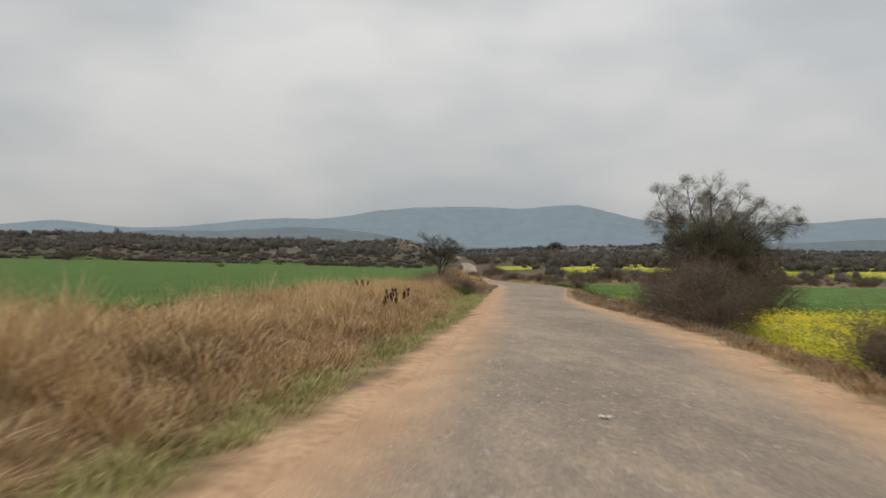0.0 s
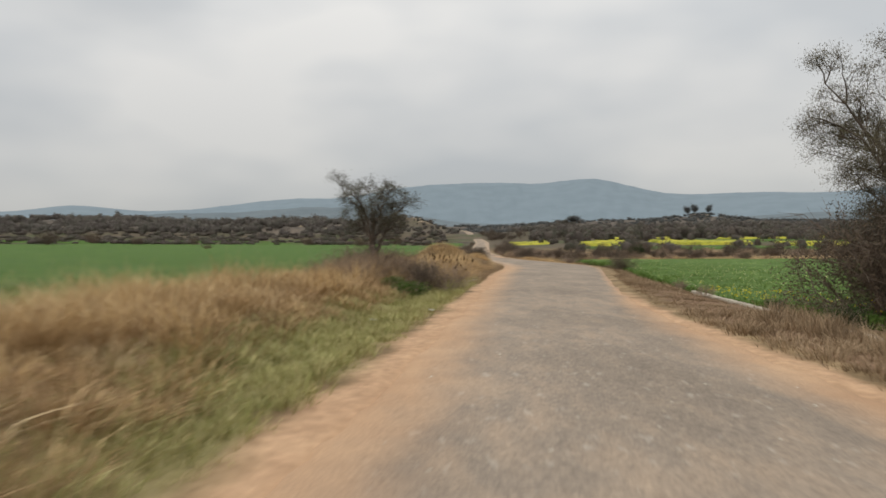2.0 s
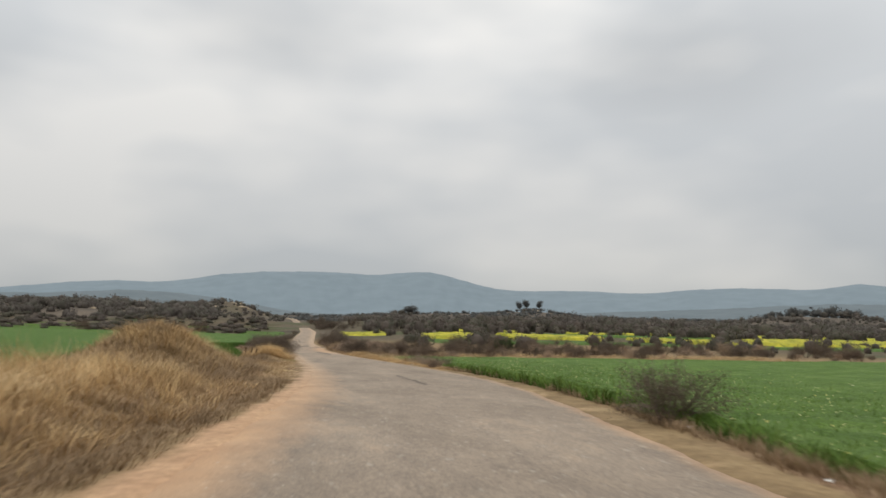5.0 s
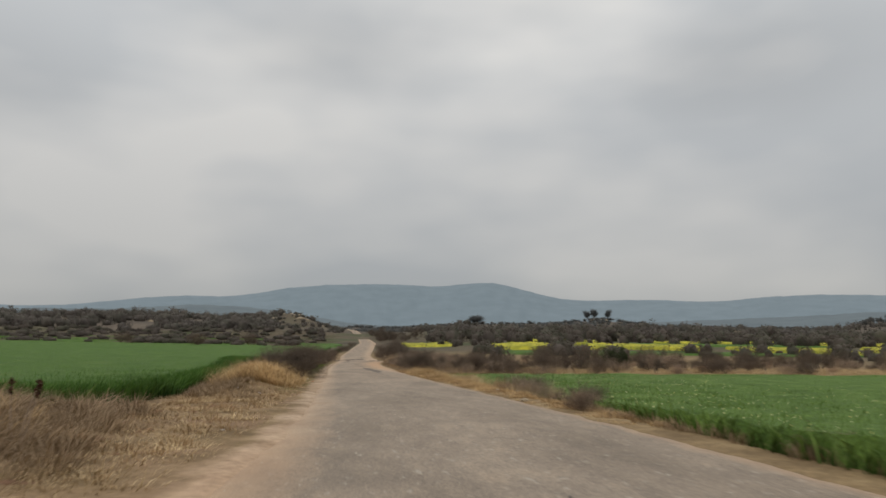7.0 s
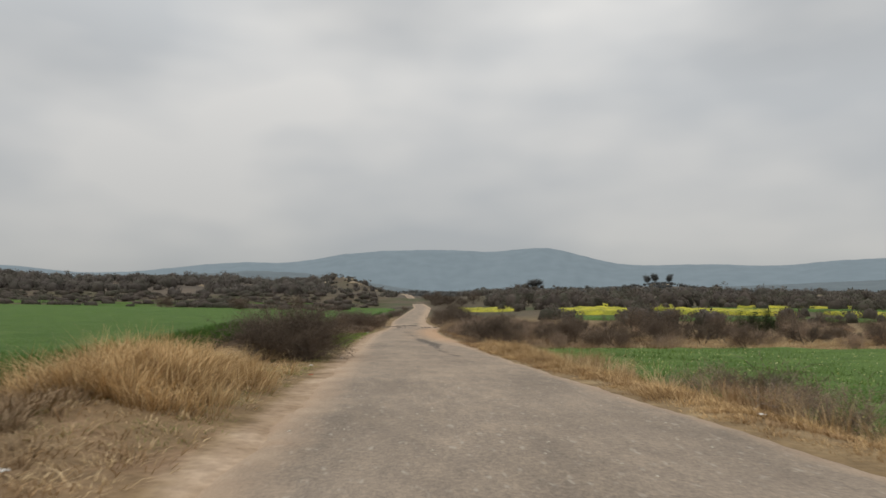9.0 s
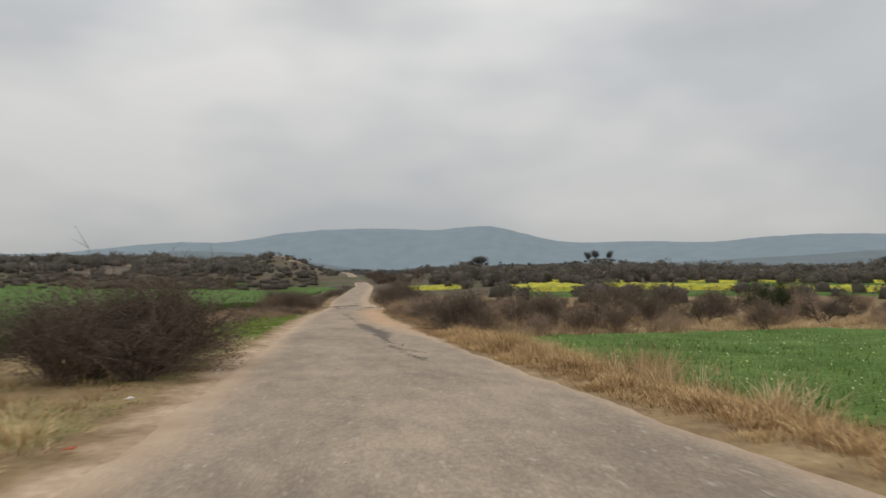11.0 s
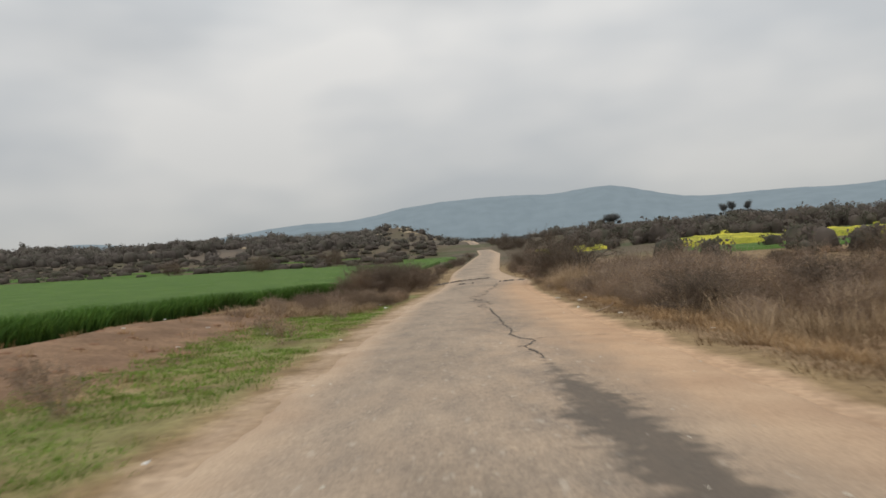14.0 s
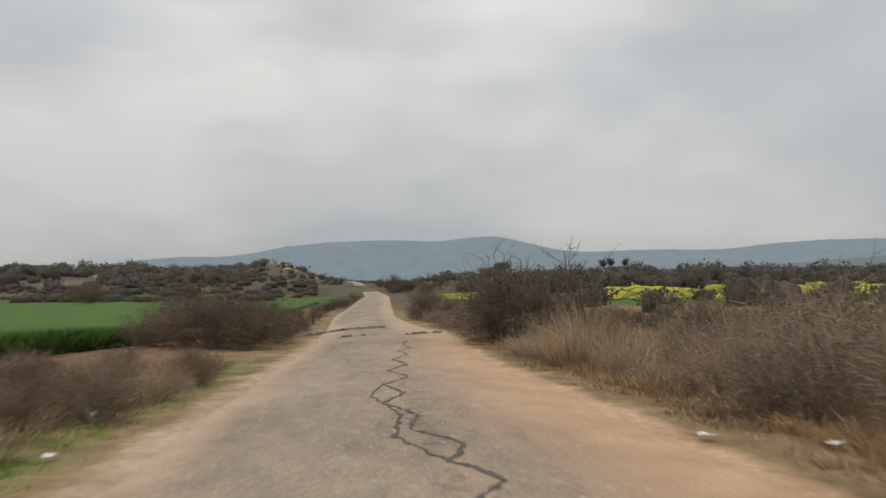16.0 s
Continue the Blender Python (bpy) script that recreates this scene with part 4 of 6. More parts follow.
ym = rng.uniform(9, 26, 26000)
xm = mustard_in(ym) + np.abs(rng.normal(0, 9, len(ym)))
blossoms("mustard_flowers", xm, ym, ground_z(xm, ym) + rng.uniform(0.35, 0.85, len(ym)), 0.028, MUSTARD_BLOOM, "clusters of yellow mustard blossom")
standing_crop("mustard_stems", xm[:9000], ym[:9000], 0.66, LEAFY, "green mustard stems", "crop", (0.01, 0.03), 0.2)
yf = rng.uniform(34, 128, 2600)
xf = greens_in(yf) + np.abs(rng.normal(0, 9, len(yf)))
blossoms("stray_flowers", xf, yf, ground_z(xf, yf) + rng.uniform(0.40, 0.58, len(yf)), 0.024, PALE_BLOOM, "stray pale yellow flowers above the green crop")

yf = rng.uniform(34, 47, 420)
xf = greens_in(yf) + np.abs(rng.normal(0, 0.5, len(yf)))
blossoms("edge_flowers", xf, yf, ground_z(xf, yf) + rng.uniform(0.40, 0.68, len(yf)), 0.03, MUSTARD_BLOOM, "yellow flowers crowding the field edge by the culvert")

# strips of mustard and green crop across the middle distance
for x0, x1, y0, y1, mat, high, label in (
        (54, 70, 251, 266, MUSTARD_TOP, 0.9, "distant patch of yellow mustard"), (78, 108, 254, 268, MUSTARD_TOP, 0.9, "distant patch of yellow mustard"),
        (118, 150, 250, 262, MUSTARD_TOP, 0.9, "distant patch of yellow mustard"), (160, 230, 246, 266, MUSTARD_TOP, 1.0, "distant strip of yellow mustard"),
        (70, 96, 290, 304, MUSTARD_TOP, 0.9, "distant patch of yellow mustard"), (108, 140, 288, 300, MUSTARD_TOP, 0.9, "distant patch of yellow mustard"),
        (150, 216, 287, 304, MUSTARD_TOP, 1.0, "distant strip of yellow mustard"), (232, 330, 285, 308, MUSTARD_TOP, 1.0, "distant strip of yellow mustard"),
        (245, 350, 242, 266, MUSTARD_TOP, 1.0, "distant strip of yellow mustard"), (52, 130, 234, 247, WHEAT_TOP, 0.5, "distant strip of green crop"),
        (140, 240, 230, 243, WHEAT_TOP, 0.5, "distant strip of green crop"), (96, 160, 269, 284, WHEAT_TOP, 0.5, "distant strip of green crop"),
        (33, 48, 276, 298, MUSTARD_TOP, 0.7, "small distant patch of yellow mustard"),
        (-90, -4, 283, 288, WHEAT_TOP, 0.3, "terraced strip of green crop"), (-210, -60, 308, 316, WHEAT_TOP, 0.3, "terraced strip of green crop"), (-120, -10, 330, 336, WHEAT_TOP, 0.3, "terraced strip of green crop"),
        (-120, -14, 268, 279, WHEAT_TOP, 0.4, "terraced strip of green crop"), (-200, -40, 292, 300, WHEAT_TOP, 0.4, "terraced strip of green crop"),
        (2, 15, 266, 300, WHEAT_TOP, 0.4, "small green plot beside the road")):
    gx, gy = np.meshgrid(np.linspace(x0, x1, 60), np.linspace(y0, y1, 14))
    gx = gx + 3 * ripple(gx, gy, 12, 1.0)
    gy = gy + 4 * ripple(gx, gy, 45, 5.0)
    edge = (gx * 0 + 1)
    edge[0], edge[-1], edge[:, 0], edge[:, -1] = 0, 0, 0, 0
    gz = ground_z(gx, gy) + edge * high * (1 + 0.2 * ripple(gx, gy, 1.7, 2.0)) - 0.1
    strip = new("crop_strip", fast_mesh("crop_strip", np.stack([gx, gy, gz], 2).reshape(-1, 3), grid_faces(*gx.shape), mat))
    tagged(strip, label, "crop field", "distant crop strips", "stuff")

# ---------------- mountains ----------------
RIDGE = [5, 139, 92, 150, 116, 124, 148, 174, 161, 210, 216, 226, 206, 250, 175, 168, 179, 158, 179, 183, 168, 184, 160, 167, 77, 2]
FOOTHILLS = [(-33, 20, 6), (-21, 36, 4), (-15, 28, 5), (-9.5, 56, 4.2), (-3, 45, 4), (9, 22, 5), (19, 20, 6), (28, 26, 6), (36, 34, 6), (43, 40, 5), (50, 36, 5)]


def range_of_hills(name, radius, crest, mat, label, rough, depth):
    az = np.concatenate([np.arange(-180, -48, 3.0), np.arange(-48, 66, 0.16), np.arange(66, 180.1, 3.0)])
    s = np.linspace(-1, 1, 29)
    A, S_ = np.meshgrid(az, s)
    top = crest(A)
    profile = np.where(S_ < 0, 1 - np.abs(S_) ** 1.25, 1 - S_ ** 2)
    R = radius + S_ * depth + 25 * ripple(A * 20, S_ * 40, 22, 2.0)
    wob = (ripple(A * 60, S_ * 300, 70, 1.0) * 0.6 + ripple(A * 60, S_ * 300, 26, 3.0) * 0.12) * rough * (0.25 + 0.75 * (1 - profile))
    fine = ripple(A * 60, S_ * 50, 5.0, 3.0) * rough * 0.035 + ripple(A * 60, S_ * 90, 1.9, 6.0) * rough * 0.03
    Zm = 62 + (top - 62) * profile + wob + fine
    a = np.radians(A)
    V = np.stack([12 + np.sin(a) * R, 75 + np.cos(a) * R, Zm], 2).reshape(-1, 3)
    return tagged(new(name, fast_mesh(name, V, grid_faces(*A.shape), mat)), label, "mountain", kind="structure")


def main_crest(A):
    g = sum(h * np.exp(-(A - (-39 + 4 * i)) ** 2 / (2 * 2.6 ** 2)) for i, h in enumerate(RIDGE))
    g = g + 16 * np.exp(-((A - 44.1) / 1.3) ** 2) + 9 * np.exp(-((A - 47.3) / 1.2) ** 2)
    return np.maximum(g, 150 + 20 * np.sin(A / 9))


def foot_crest(A):
    return 74 + sum(h * np.exp(-(A - c) ** 2 / (2 * w * w)) for c, h, w in FOOTHILLS)


# blue-grey instead of forest colours: the haze is in the material
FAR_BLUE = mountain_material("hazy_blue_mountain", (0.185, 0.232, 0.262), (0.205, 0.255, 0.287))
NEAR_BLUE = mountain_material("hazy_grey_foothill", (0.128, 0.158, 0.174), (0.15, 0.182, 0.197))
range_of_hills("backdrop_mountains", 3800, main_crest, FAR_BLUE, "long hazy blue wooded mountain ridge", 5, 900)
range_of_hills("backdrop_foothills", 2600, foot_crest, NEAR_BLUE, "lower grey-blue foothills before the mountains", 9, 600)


# ---------------- trees and shrubs ----------------
class Wood:
    """Gathers the tapering limbs and the leaf places of one plant."""

    def __init__(self, seed):
        self.r = np.random.default_rng(seed)
        self.v, self.f, self.leaves = [], [], []

    def limb(self, p, d, length, rad, end, sides, bends, curl, lift):
        """One limb; returns its points and headings."""
        pts, heads = [p], [d]
        for _ in range(bends):
            d = d + Vector(self.r.normal(0, curl, 3)) + Vector((0, 0, lift))
            d.normalize()
            p = p + d * (length / bends)
            pts.append(p)
            heads.append(d)
        start = len(self.v)
        for i, (q, h) in enumerate(zip(pts, heads)):
            rr = rad + (end - rad) * i / bends
            a = h.orthogonal().normalized()
            b = h.cross(a)
            for k in range(sides):
                t = 2 * math.pi * k / sides
                self.v.append(q + a * (rr * math.cos(t)) + b * (rr * math.sin(t)))
        for i in range(bends):
            for k in range(sides):
                k2 = (k + 1) % sides
                o = start + i * sides
                self.f.append((o + k, o + k2, o + sides + k2, o + sides + k))
        return pts, heads

    def grow(self, p, d, length, rad, level, rule):
        """rule: per level (children, length ratio, spread, curl, lift, sides, bends)."""
        kids, ratio, spread, curl, lift, sides, bends = rule[level]
        last = level == len(rule) - 1
        pts, heads = self.limb(p, d, length, rad, rad * (0.25 if last else 0.6), sides, bends, curl, lift)
        if last or level == len(rule) - 2:
            for q in pts[1:]:
                self.leaves.append(q)
        if last:
            return
        for i in range(kids):
            j = max(1, min(bends, int(round(bends * (0.35 + 0.65 * (i + 1) / kids)))))
            axis = heads[j].orthogonal().normalized()
            turn = Matrix.Rotation(self.r.uniform(0, 2 * math.pi), 3, heads[j])
            nd = (heads[j] + (turn @ axis) * spread * self.r.uniform(0.6, 1.3)).normalized()
            self.grow(pts[j], nd, length * ratio * self.r.uniform(0.7, 1.2), max(rad * 0.55, 0.0055), level + 1, rule)

    def bark_mesh(self, name, mat):
        return fast_mesh(name, [tuple(v) for v in self.v], self.f, mat)

    def leaf_mesh(self, name, mat, per, spread, size, squash=1.0):
        c = np.repeat(np.array([tuple(q) for q in self.leaves]), per, axis=0)
        N = len(c)
        c = c + self.r.normal(0, spread, (N, 3)) * np.array([1, 1, squash])
        c[:, 2] = np.maximum(c[:, 2], 0.03)
        t = self.r.normal(0, 1, (N, 3))
        t /= np.linalg.norm(t, axis=1, keepdims=True)
        b = np.cross(t, self.r.normal(0, 1, (N, 3)))
        b /= np.linalg.norm(b, axis=1, keepdims=True)
        s = (size * self.r.uniform(0.55, 1.35, N))[:, None]
        out = c - np.array([0, 0, 0.3]) - c.mean(0) * np.array([1, 1, 0.7])
        out /= np.linalg.norm(out, axis=1, keepdims=True)
        return leaf_cloud(name, c, t * s, b * s * 0.45, out, mat)


def plant(name, where, label, category, wood, bark, leaf, leaf_args, turn=0, scale=1.0, group="", trunk_name="trunk", crown_name="crown"):
    base = new(name)
    base.empty_display_size = 0.3
    part(trunk_name, wood.bark_mesh(trunk_name, bark), base)
    if leaf_args:
        part(crown_name, wood.leaf_mesh(crown_name, leaf, *leaf_args), base)
    base.matrix_basis = Matrix.Translation(where) @ Matrix.Rotation(radians(turn), 4, "Z") @ Matrix.Scale(scale, 4)
    return tagged(base, label, category, group)


def tree_wood(seed, height, stems, lean, rule, rad):
    w = Wood(seed)
    for i in range(stems):
        a = 2 * math.pi * i / stems + w.r.uniform(-0.5, 0.5)
        d = Vector((math.cos(a) * lean * w.r.uniform(0.4, 1.2), math.sin(a) * lean * w.r.uniform(0.4, 1.2), 1)).normalized()
        w.grow(Vector((math.cos(a) * rad * 0.8, math.sin(a) * rad * 0.8, -0.15)), d, height * w.r.uniform(0.85, 1.1), rad, 0, rule)
    return w


# big sparse thorn tree leaning over the right verge
def reaching_tree(seed, trunk, trunk_rad, tips, limb_rad, branch, twigs, per_node):
    """A tree whose limbs bow out from the fork of its trunk to the given tips."""
    w = Wood(seed)
    fork, _ = w.limb(Vector((0, 0, -0.2)), Vector((-0.1, 0, 1)).normalized(), trunk, trunk_rad, trunk_rad * 0.8, 8, 3, 0.05, 0.0)
    for tip in tips:
        end, start = Vector(tip), fork[int(w.r.integers(2, 4))]
        bow = start.lerp(end, 0.45) + Vector((-0.2 * end.x, -0.2 * end.y, 0.1 * end.z))
        p = start
        for i in range(8):
            t = (i + 1) / 8
            q = start * (1 - t) ** 2 + bow * 2 * t * (1 - t) + end * t * t + Vector(w.r.normal(0, limb_rad * 0.8, 3))
            head = (q - p).normalized()
            w.limb(p, head, (q - p).length, limb_rad * (1.3 - t), limb_rad * (1.175 - t), 5, 1, 0.0, 0.0)
            if i > 1:
                for _ in range(per_node):
                    d = (head * 0.9 + Vector(w.r.normal(0, 1, 3)).normalized() * 0.8 + Vector((0, 0, 0.15))).normalized()
                    w.grow(q, d, branch * (1.0 - 0.5 * t) * w.r.uniform(0.7, 1.15), limb_rad * 0.26, 0, twigs)
            p = q
    return w


twigs = [(3, 0.62, 0.9, 0.20, 0.02, 4, 4), (4, 0.6, 0.9, 0.22, 0.0, 3, 4), (3, 0.5, 0.9, 0.25, -0.02, 3, 3), (0, 0, 0, 0.25, -0.03, 3, 2)]
w = reaching_tree(11, 1.1, 0.24, ((-2.3, 1.4, 6.2), (-1.5, -0.7, 6.6), (-2.0, -0.3, 3.9), (-2.1, 0.9, 5.1), (-0.6, -1.6, 6.0), (0.8, 1.6, 6.1), (1.2, -0.8, 5.7), (2.6, 0.6, 5.5), (3.3, -1.0, 4.9), (4.3, -0.4, 4.9),
                                  (1.8, -2.6, 4.9), (-0.8, 2.6, 5.2), (3.4, 1.8, 4.4), (-1.2, -1.6, 4.2), (0.3, 0.3, 5.6), (1.6, 1.0, 4.4), (0.2, -1.2, 4.2), (0.6, -1.8, 3.0), (-1.5, 0.4, 3.1), (1.7, 0.6, 3.2), (2.6, -1.2, 3.4), (-0.4, 1.5, 3.0), (-0.9, -1.0, 2.9)), 0.085, 1.4, twigs, 2)
plant("thorn_tree", on_ground(15.9, 38.4), "bushy grey-green thorn tree with many sparse upright branches", "tree", w, BARK, TREE_LEAF, (8, 0.12, 0.021))
# small tree on the left bank, its crown in three spreading limbs
twigs = [(3, 0.6, 0.9, 0.20, 0.0, 4, 3), (3, 0.6, 0.9, 0.22, 0.0, 3, 3), (0, 0, 0, 0.25, -0.03, 3, 2)]
w = reaching_tree(23, 1.45, 0.12, ((-1.35, 0.1, 3.25), (-0.35, 0.5, 3.2), (-0.8, -0.4, 2.85), (0.45, -0.5, 2.95), (1.05, 0.2, 2.6), (0.85, 0.6, 2.8), (-1.0, 0.7, 2.1), (0.6, -0.7, 2.0), (0.1, 0.0, 2.9)),
                  0.05, 0.55, twigs, 3)
plant("small_thorn_tree", on_ground(1.75, 43.6), "small dark thorn tree with a spreading forked crown", "tree", w, BARK, TREE_LEAF, (4, 0.08, 0.021), scale=0.94)


def shrub_wood(seed, high, wide, stems, kids):
    w = Wood(seed)
    rule = [(kids, 0.5, 0.8, 0.16, -0.02, 3, 3), (3, 0.5, 0.8, 0.22, 0.0, 3, 2), (0, 0, 0, 0.2, 0, 3, 1)]
    for i in range(stems):
        a, q = w.r.uniform(0, 2 * math.pi), w.r.uniform(0.1, 1.0)
        d = Vector((math.cos(a) * q * wide, math.sin(a) * q * wide, 1)).normalized()
        w.grow(Vector((math.cos(a) * q * wide * 0.22, math.sin(a) * q * wide * 0.22, -0.05)), d, high * w.r.uniform(0.5, 0.85), 0.009 * high, 0, rule)
    bare = float(np.quantile([q.z for q in w.leaves], 0.93))
    w.leaves = [q for q in w.leaves if q.z < bare]
    return w


SHRUBS = {}


def shrub_kind(key, seed, high, wide, stems, kids, leaf, leaf_args, name, label, bark=None):
    w = shrub_wood(seed, high, wide, stems, kids)
    ob = plant(name, Vector((0, 0, -40)), label, "shrub", w, bark or TWIG, leaf, leaf_args, group="roadside scrub", trunk_name="twig_mass", crown_name="foliage")
    SHRUBS[key] = [ob, False]


def shrub(key, x, y, scale=1.0, turn=None, sink=0.03, label=""):
    """Set a shrub of that kind; the first use moves the pattern itself into place."""
    m = Matrix.Translation(on_ground(x, y, sink)) @ Matrix.Rotation(rng.uniform(0, 6.28) if turn is None else radians(turn), 4, "Z")
    ob, used = SHRUBS[key]
    if not used:
        ob.matrix_basis = m @ Matrix.Scale(scale, 4)
        SHRUBS[key][1] = True
        made = ob
    else:
        made = copy_thing(ob, m)
        made.scale = (scale * rng.uniform(0.88, 1.18), scale * rng.uniform(0.88, 1.18), scale * rng.uniform(0.85, 1.12))
    return tagged(made, label) if label else made


shrub_kind("brown", 31, 1.25, 0.9, 34, 6, BROWN_LEAF, (6, 0.075, 0.017), "brown_shrub", "leafless brown twiggy shrub in dry grass")
shrub_kind("brown2", 32, 1.15, 1.2, 32, 6, BROWN_LEAF, (6, 0.075, 0.017), "brown_shrub", "low spreading brown shrub with withered leaves")
shrub_kind("russet", 39, 1.3, 1.15, 36, 6, RUSSET_LEAF, (8, 0.085, 0.018), "brown_shrub", "rounded russet-brown shrub thick with dry twigs", MID_TWIG)
shrub_kind("dull", 33, 1.6, 0.9, 28, 6, DULL_LEAF, (12, 0.065, 0.020), "thorn_shrub", "dense dull grey-brown thorn shrub", DARK_TWIG)
shrub_kind("dull2", 34, 1.7, 0.7, 26, 6, DULL_LEAF, (12, 0.065, 0.020), "thorn_shrub", "upright grey-brown thorn shrub with fine twigs", DARK_TWIG)
shrub_kind("green", 35, 1.5, 0.7, 22, 6, GREEN_LEAF, (8, 0.09, 0.04), "green_shrub", "dark green leafy shrub")
shrub_kind("herb", 40, 0.55, 0.9, 26, 4, HERB_LEAF, (6, 0.05, 0.026), "green_herb", "low bright green leafy plant in dry grass")
shrub_kind("weed", 36, 0.7, 0.8, 18, 4, BROWN_LEAF, (2, 0.04, 0.025), "dry_weed", "small dry brown weed bush")
shrub_kind("far_dull", 37, 1.6, 1.0, 14, 5, DULL_LEAF, (13, 0.13, 0.040), "thorn_shrub", "dense dark thorn shrub out in the scrub", DARK_TWIG)
shrub_kind("far_brown", 38, 1.3, 1.1, 14, 4, BROWN_LEAF, (9, 0.12, 0.036), "brown_shrub", "low brown shrub out in the scrub")

# left of the road
shrub("dull", 3.15, 42.8, 0.5).scale = (0.42, 0.42, 0.72)
shrub("herb", 2.75, 41.0, 0.9)
shrub("herb", 2.3, 41.6, 0.7)
shrub("brown", 3.9, 44.6, 0.75)
shrub("brown", 1.75, 43.75, 1.0)
shrub("russet", 1.3, 44.2, 1.0)
for x, y, q, k in ((1.6, 43.0, 0.8, "brown"), (2.4, 43.6, 0.75, "brown2"), (0.8, 44.0, 0.8, "brown"), (2.2, 45.6, 0.8, "russet"), (1.2, 41.6, 0.7, "brown2"), (3.2, 45.8, 0.7, "brown"), (0.2, 42.6, 0.7, "brown2")):
    shrub(k, x, y, q)
# the big round bush on the left
shrub("dull", 9.2, 118.0, 1.3, 20)
shrub("dull2", 9.9, 117.6, 1.05)
shrub("dull", 8.6, 117.0, 1.1, 190)
shrub("brown", 9.6, 120.5, 0.8)
for x, y, q in ((8.6, 116.1, 0.85), (9.6, 118.9, 0.9), (8.9, 119.8, 0.9), (9.7, 116.4, 0.65)):
    shrub("dull", x, y, q * 1.2)
# low brown scrub beside the verge, then a tall dark clump, then a broken hedge up to the gap
for x, y, s, k in ((10.6, 160.2, 0.5, "russet"), (9.7, 159.6, 0.55, "russet"), (8.8, 160.4, 0.6, "brown2"), (7.9, 159.8, 0.6, "russet"), (10.9, 162.4, 0.5, "brown2"), (9.9, 162.0, 0.6, "russet"), (8.7, 162.4, 0.62, "russet"),
                   (7.4, 162.0, 0.6, "russet"), (6.3, 160.6, 0.55, "brown2"), (11.0, 164.6, 0.5, "russet"), (9.6, 164.4, 0.6, "brown"), (8.2, 164.8, 0.62, "russet"), (6.6, 164.2, 0.55, "russet"), (5.4, 162.4, 0.5, "brown2"),
                   (10.6, 167.0, 0.5, "russet"), (8.8, 167.4, 0.55, "russet"), (7.0, 167.2, 0.55, "brown2"), (9.4, 157.4, 0.4, "brown2"), (8.2, 157.8, 0.42, "russet"), (9.8, 154.6, 0.4, "weed"),
                   (10.6, 177.0, 1.05, "russet"), (9.5, 178.0, 1.35, "dull"), (8.4, 178.6, 1.45, "russet"), (10.2, 180.0, 1.3, "dull"), (9.2, 181.0, 1.5, "russet"), (7.8, 181.4, 1.4, "dull"), (11.2, 181.6, 1.0, "russet"),
                   (8.6, 183.4, 1.4, "dull"), (10.4, 184.0, 1.2, "russet"), (7.0, 179.4, 1.2, "russet"), (11.5, 187.0, 0.85, "dull"), (9.6, 188.0, 1.0, "russet"), (11.6, 191.5, 0.7, "russet"), (10.4, 193.5, 0.9, "dull2"),
                   (11.8, 197.0, 0.7, "dull"), (10.4, 200.0, 0.9, "russet"), (12.3, 206.0, 0.6, "dull2"), (11.0, 212.0, 0.75, "dull"), (12.6, 216.0, 0.6, "russet"), (12.4, 221.0, 0.8, "dull"), (13.2, 228.0, 0.7, "green"), (14.0, 234.0, 0.8, "dull"),
                   (14.8, 240.0, 0.9, "dull"), (15.4, 246.0, 0.7, "russet"), (16.0, 252.0, 0.74, "dull"), (17.5, 268.0, 1.0, "dull"), (9.7, 146.5, 0.75, "weed"), (8.7, 149.0, 0.8, "weed"), (9.9, 152.5, 0.6, "weed"),
                   (8.9, 139.0, 0.8, "weed"), (7.9, 140.2, 0.7, "weed"), (6.8, 153.0, 0.6, "weed"), (7.5, 155.6, 0.7, "weed")):
    shrub(k, x, y, s)
# right of the road, by the mustard and the thorn tree
for x, y, s, k in ((8.1, 18.8, 0.7, "dull"), (8.5, 20.4, 1.0, "dull2"), (9.0, 22.0, 1.15, "dull"), (9.2, 23.8, 1.2, "dull2"), (9.7, 25.6, 1.15, "dull"), (10.0, 27.4, 1.0, "dull"), (10.4, 24.4, 1.3, "dull2"), (10.9, 26.4, 1.3, "dull"), (10.2, 22.4, 1.2, "dull"), (11.6, 28.2, 1.2, "dull2"), (12.4, 30.5, 1.2, "dull"), (13.4, 33.0, 1.3, "dull2"),
                   (15.0, 37.6, 1.9, "dull2"), (16.0, 38.6, 2.1, "dull"), (14.3, 38.4, 1.6, "dull"), (17.0, 37.8, 2.0, "dull2"), (17.5, 36.6, 1.7, "dull2"), (16.4, 37.2, 1.5, "dull"), (15.3, 39.2, 1.2, "dull"), (18.9, 38.0, 1.5, "dull"), (12.3, 36.6, 0.5, "green"), (12.9, 41.0, 0.35, "green"),
                   (6.9, 10.2, 0.75, "dull"), (7.5, 9.4, 0.6, "brown"), (11.7, 43.0, 0.55, "weed"), (12.5, 47.5, 0.6, "weed"), (15.3, 66.5, 0.75, "dull"), (16.2, 67.6, 0.5, "weed"),
                   (17.5, 94.3, 0.42, "russet"), (17.8, 95.0, 0.4, "brown"), (18.4, 99.5, 0.5, "brown"), (19.4, 106.5, 0.7, "brown"), (18.9, 104.0, 0.75, "brown"), (19.9, 107.0, 0.8, "brown2"),
                   (18.3, 112.0, 0.55, "weed"), (18.9, 97.4, 0.62, "dull"), (19.3, 98.2, 0.55, "brown2"), (18.5, 96.4, 0.45, "brown"), (19.8, 109.8, 0.85, "brown"), (20.2, 108.4, 0.8, "dull"), (19.2, 110.6, 0.6, "brown2"), (18.1, 85.8, 0.42, "russet")):
    shrub(k, x, y, s)
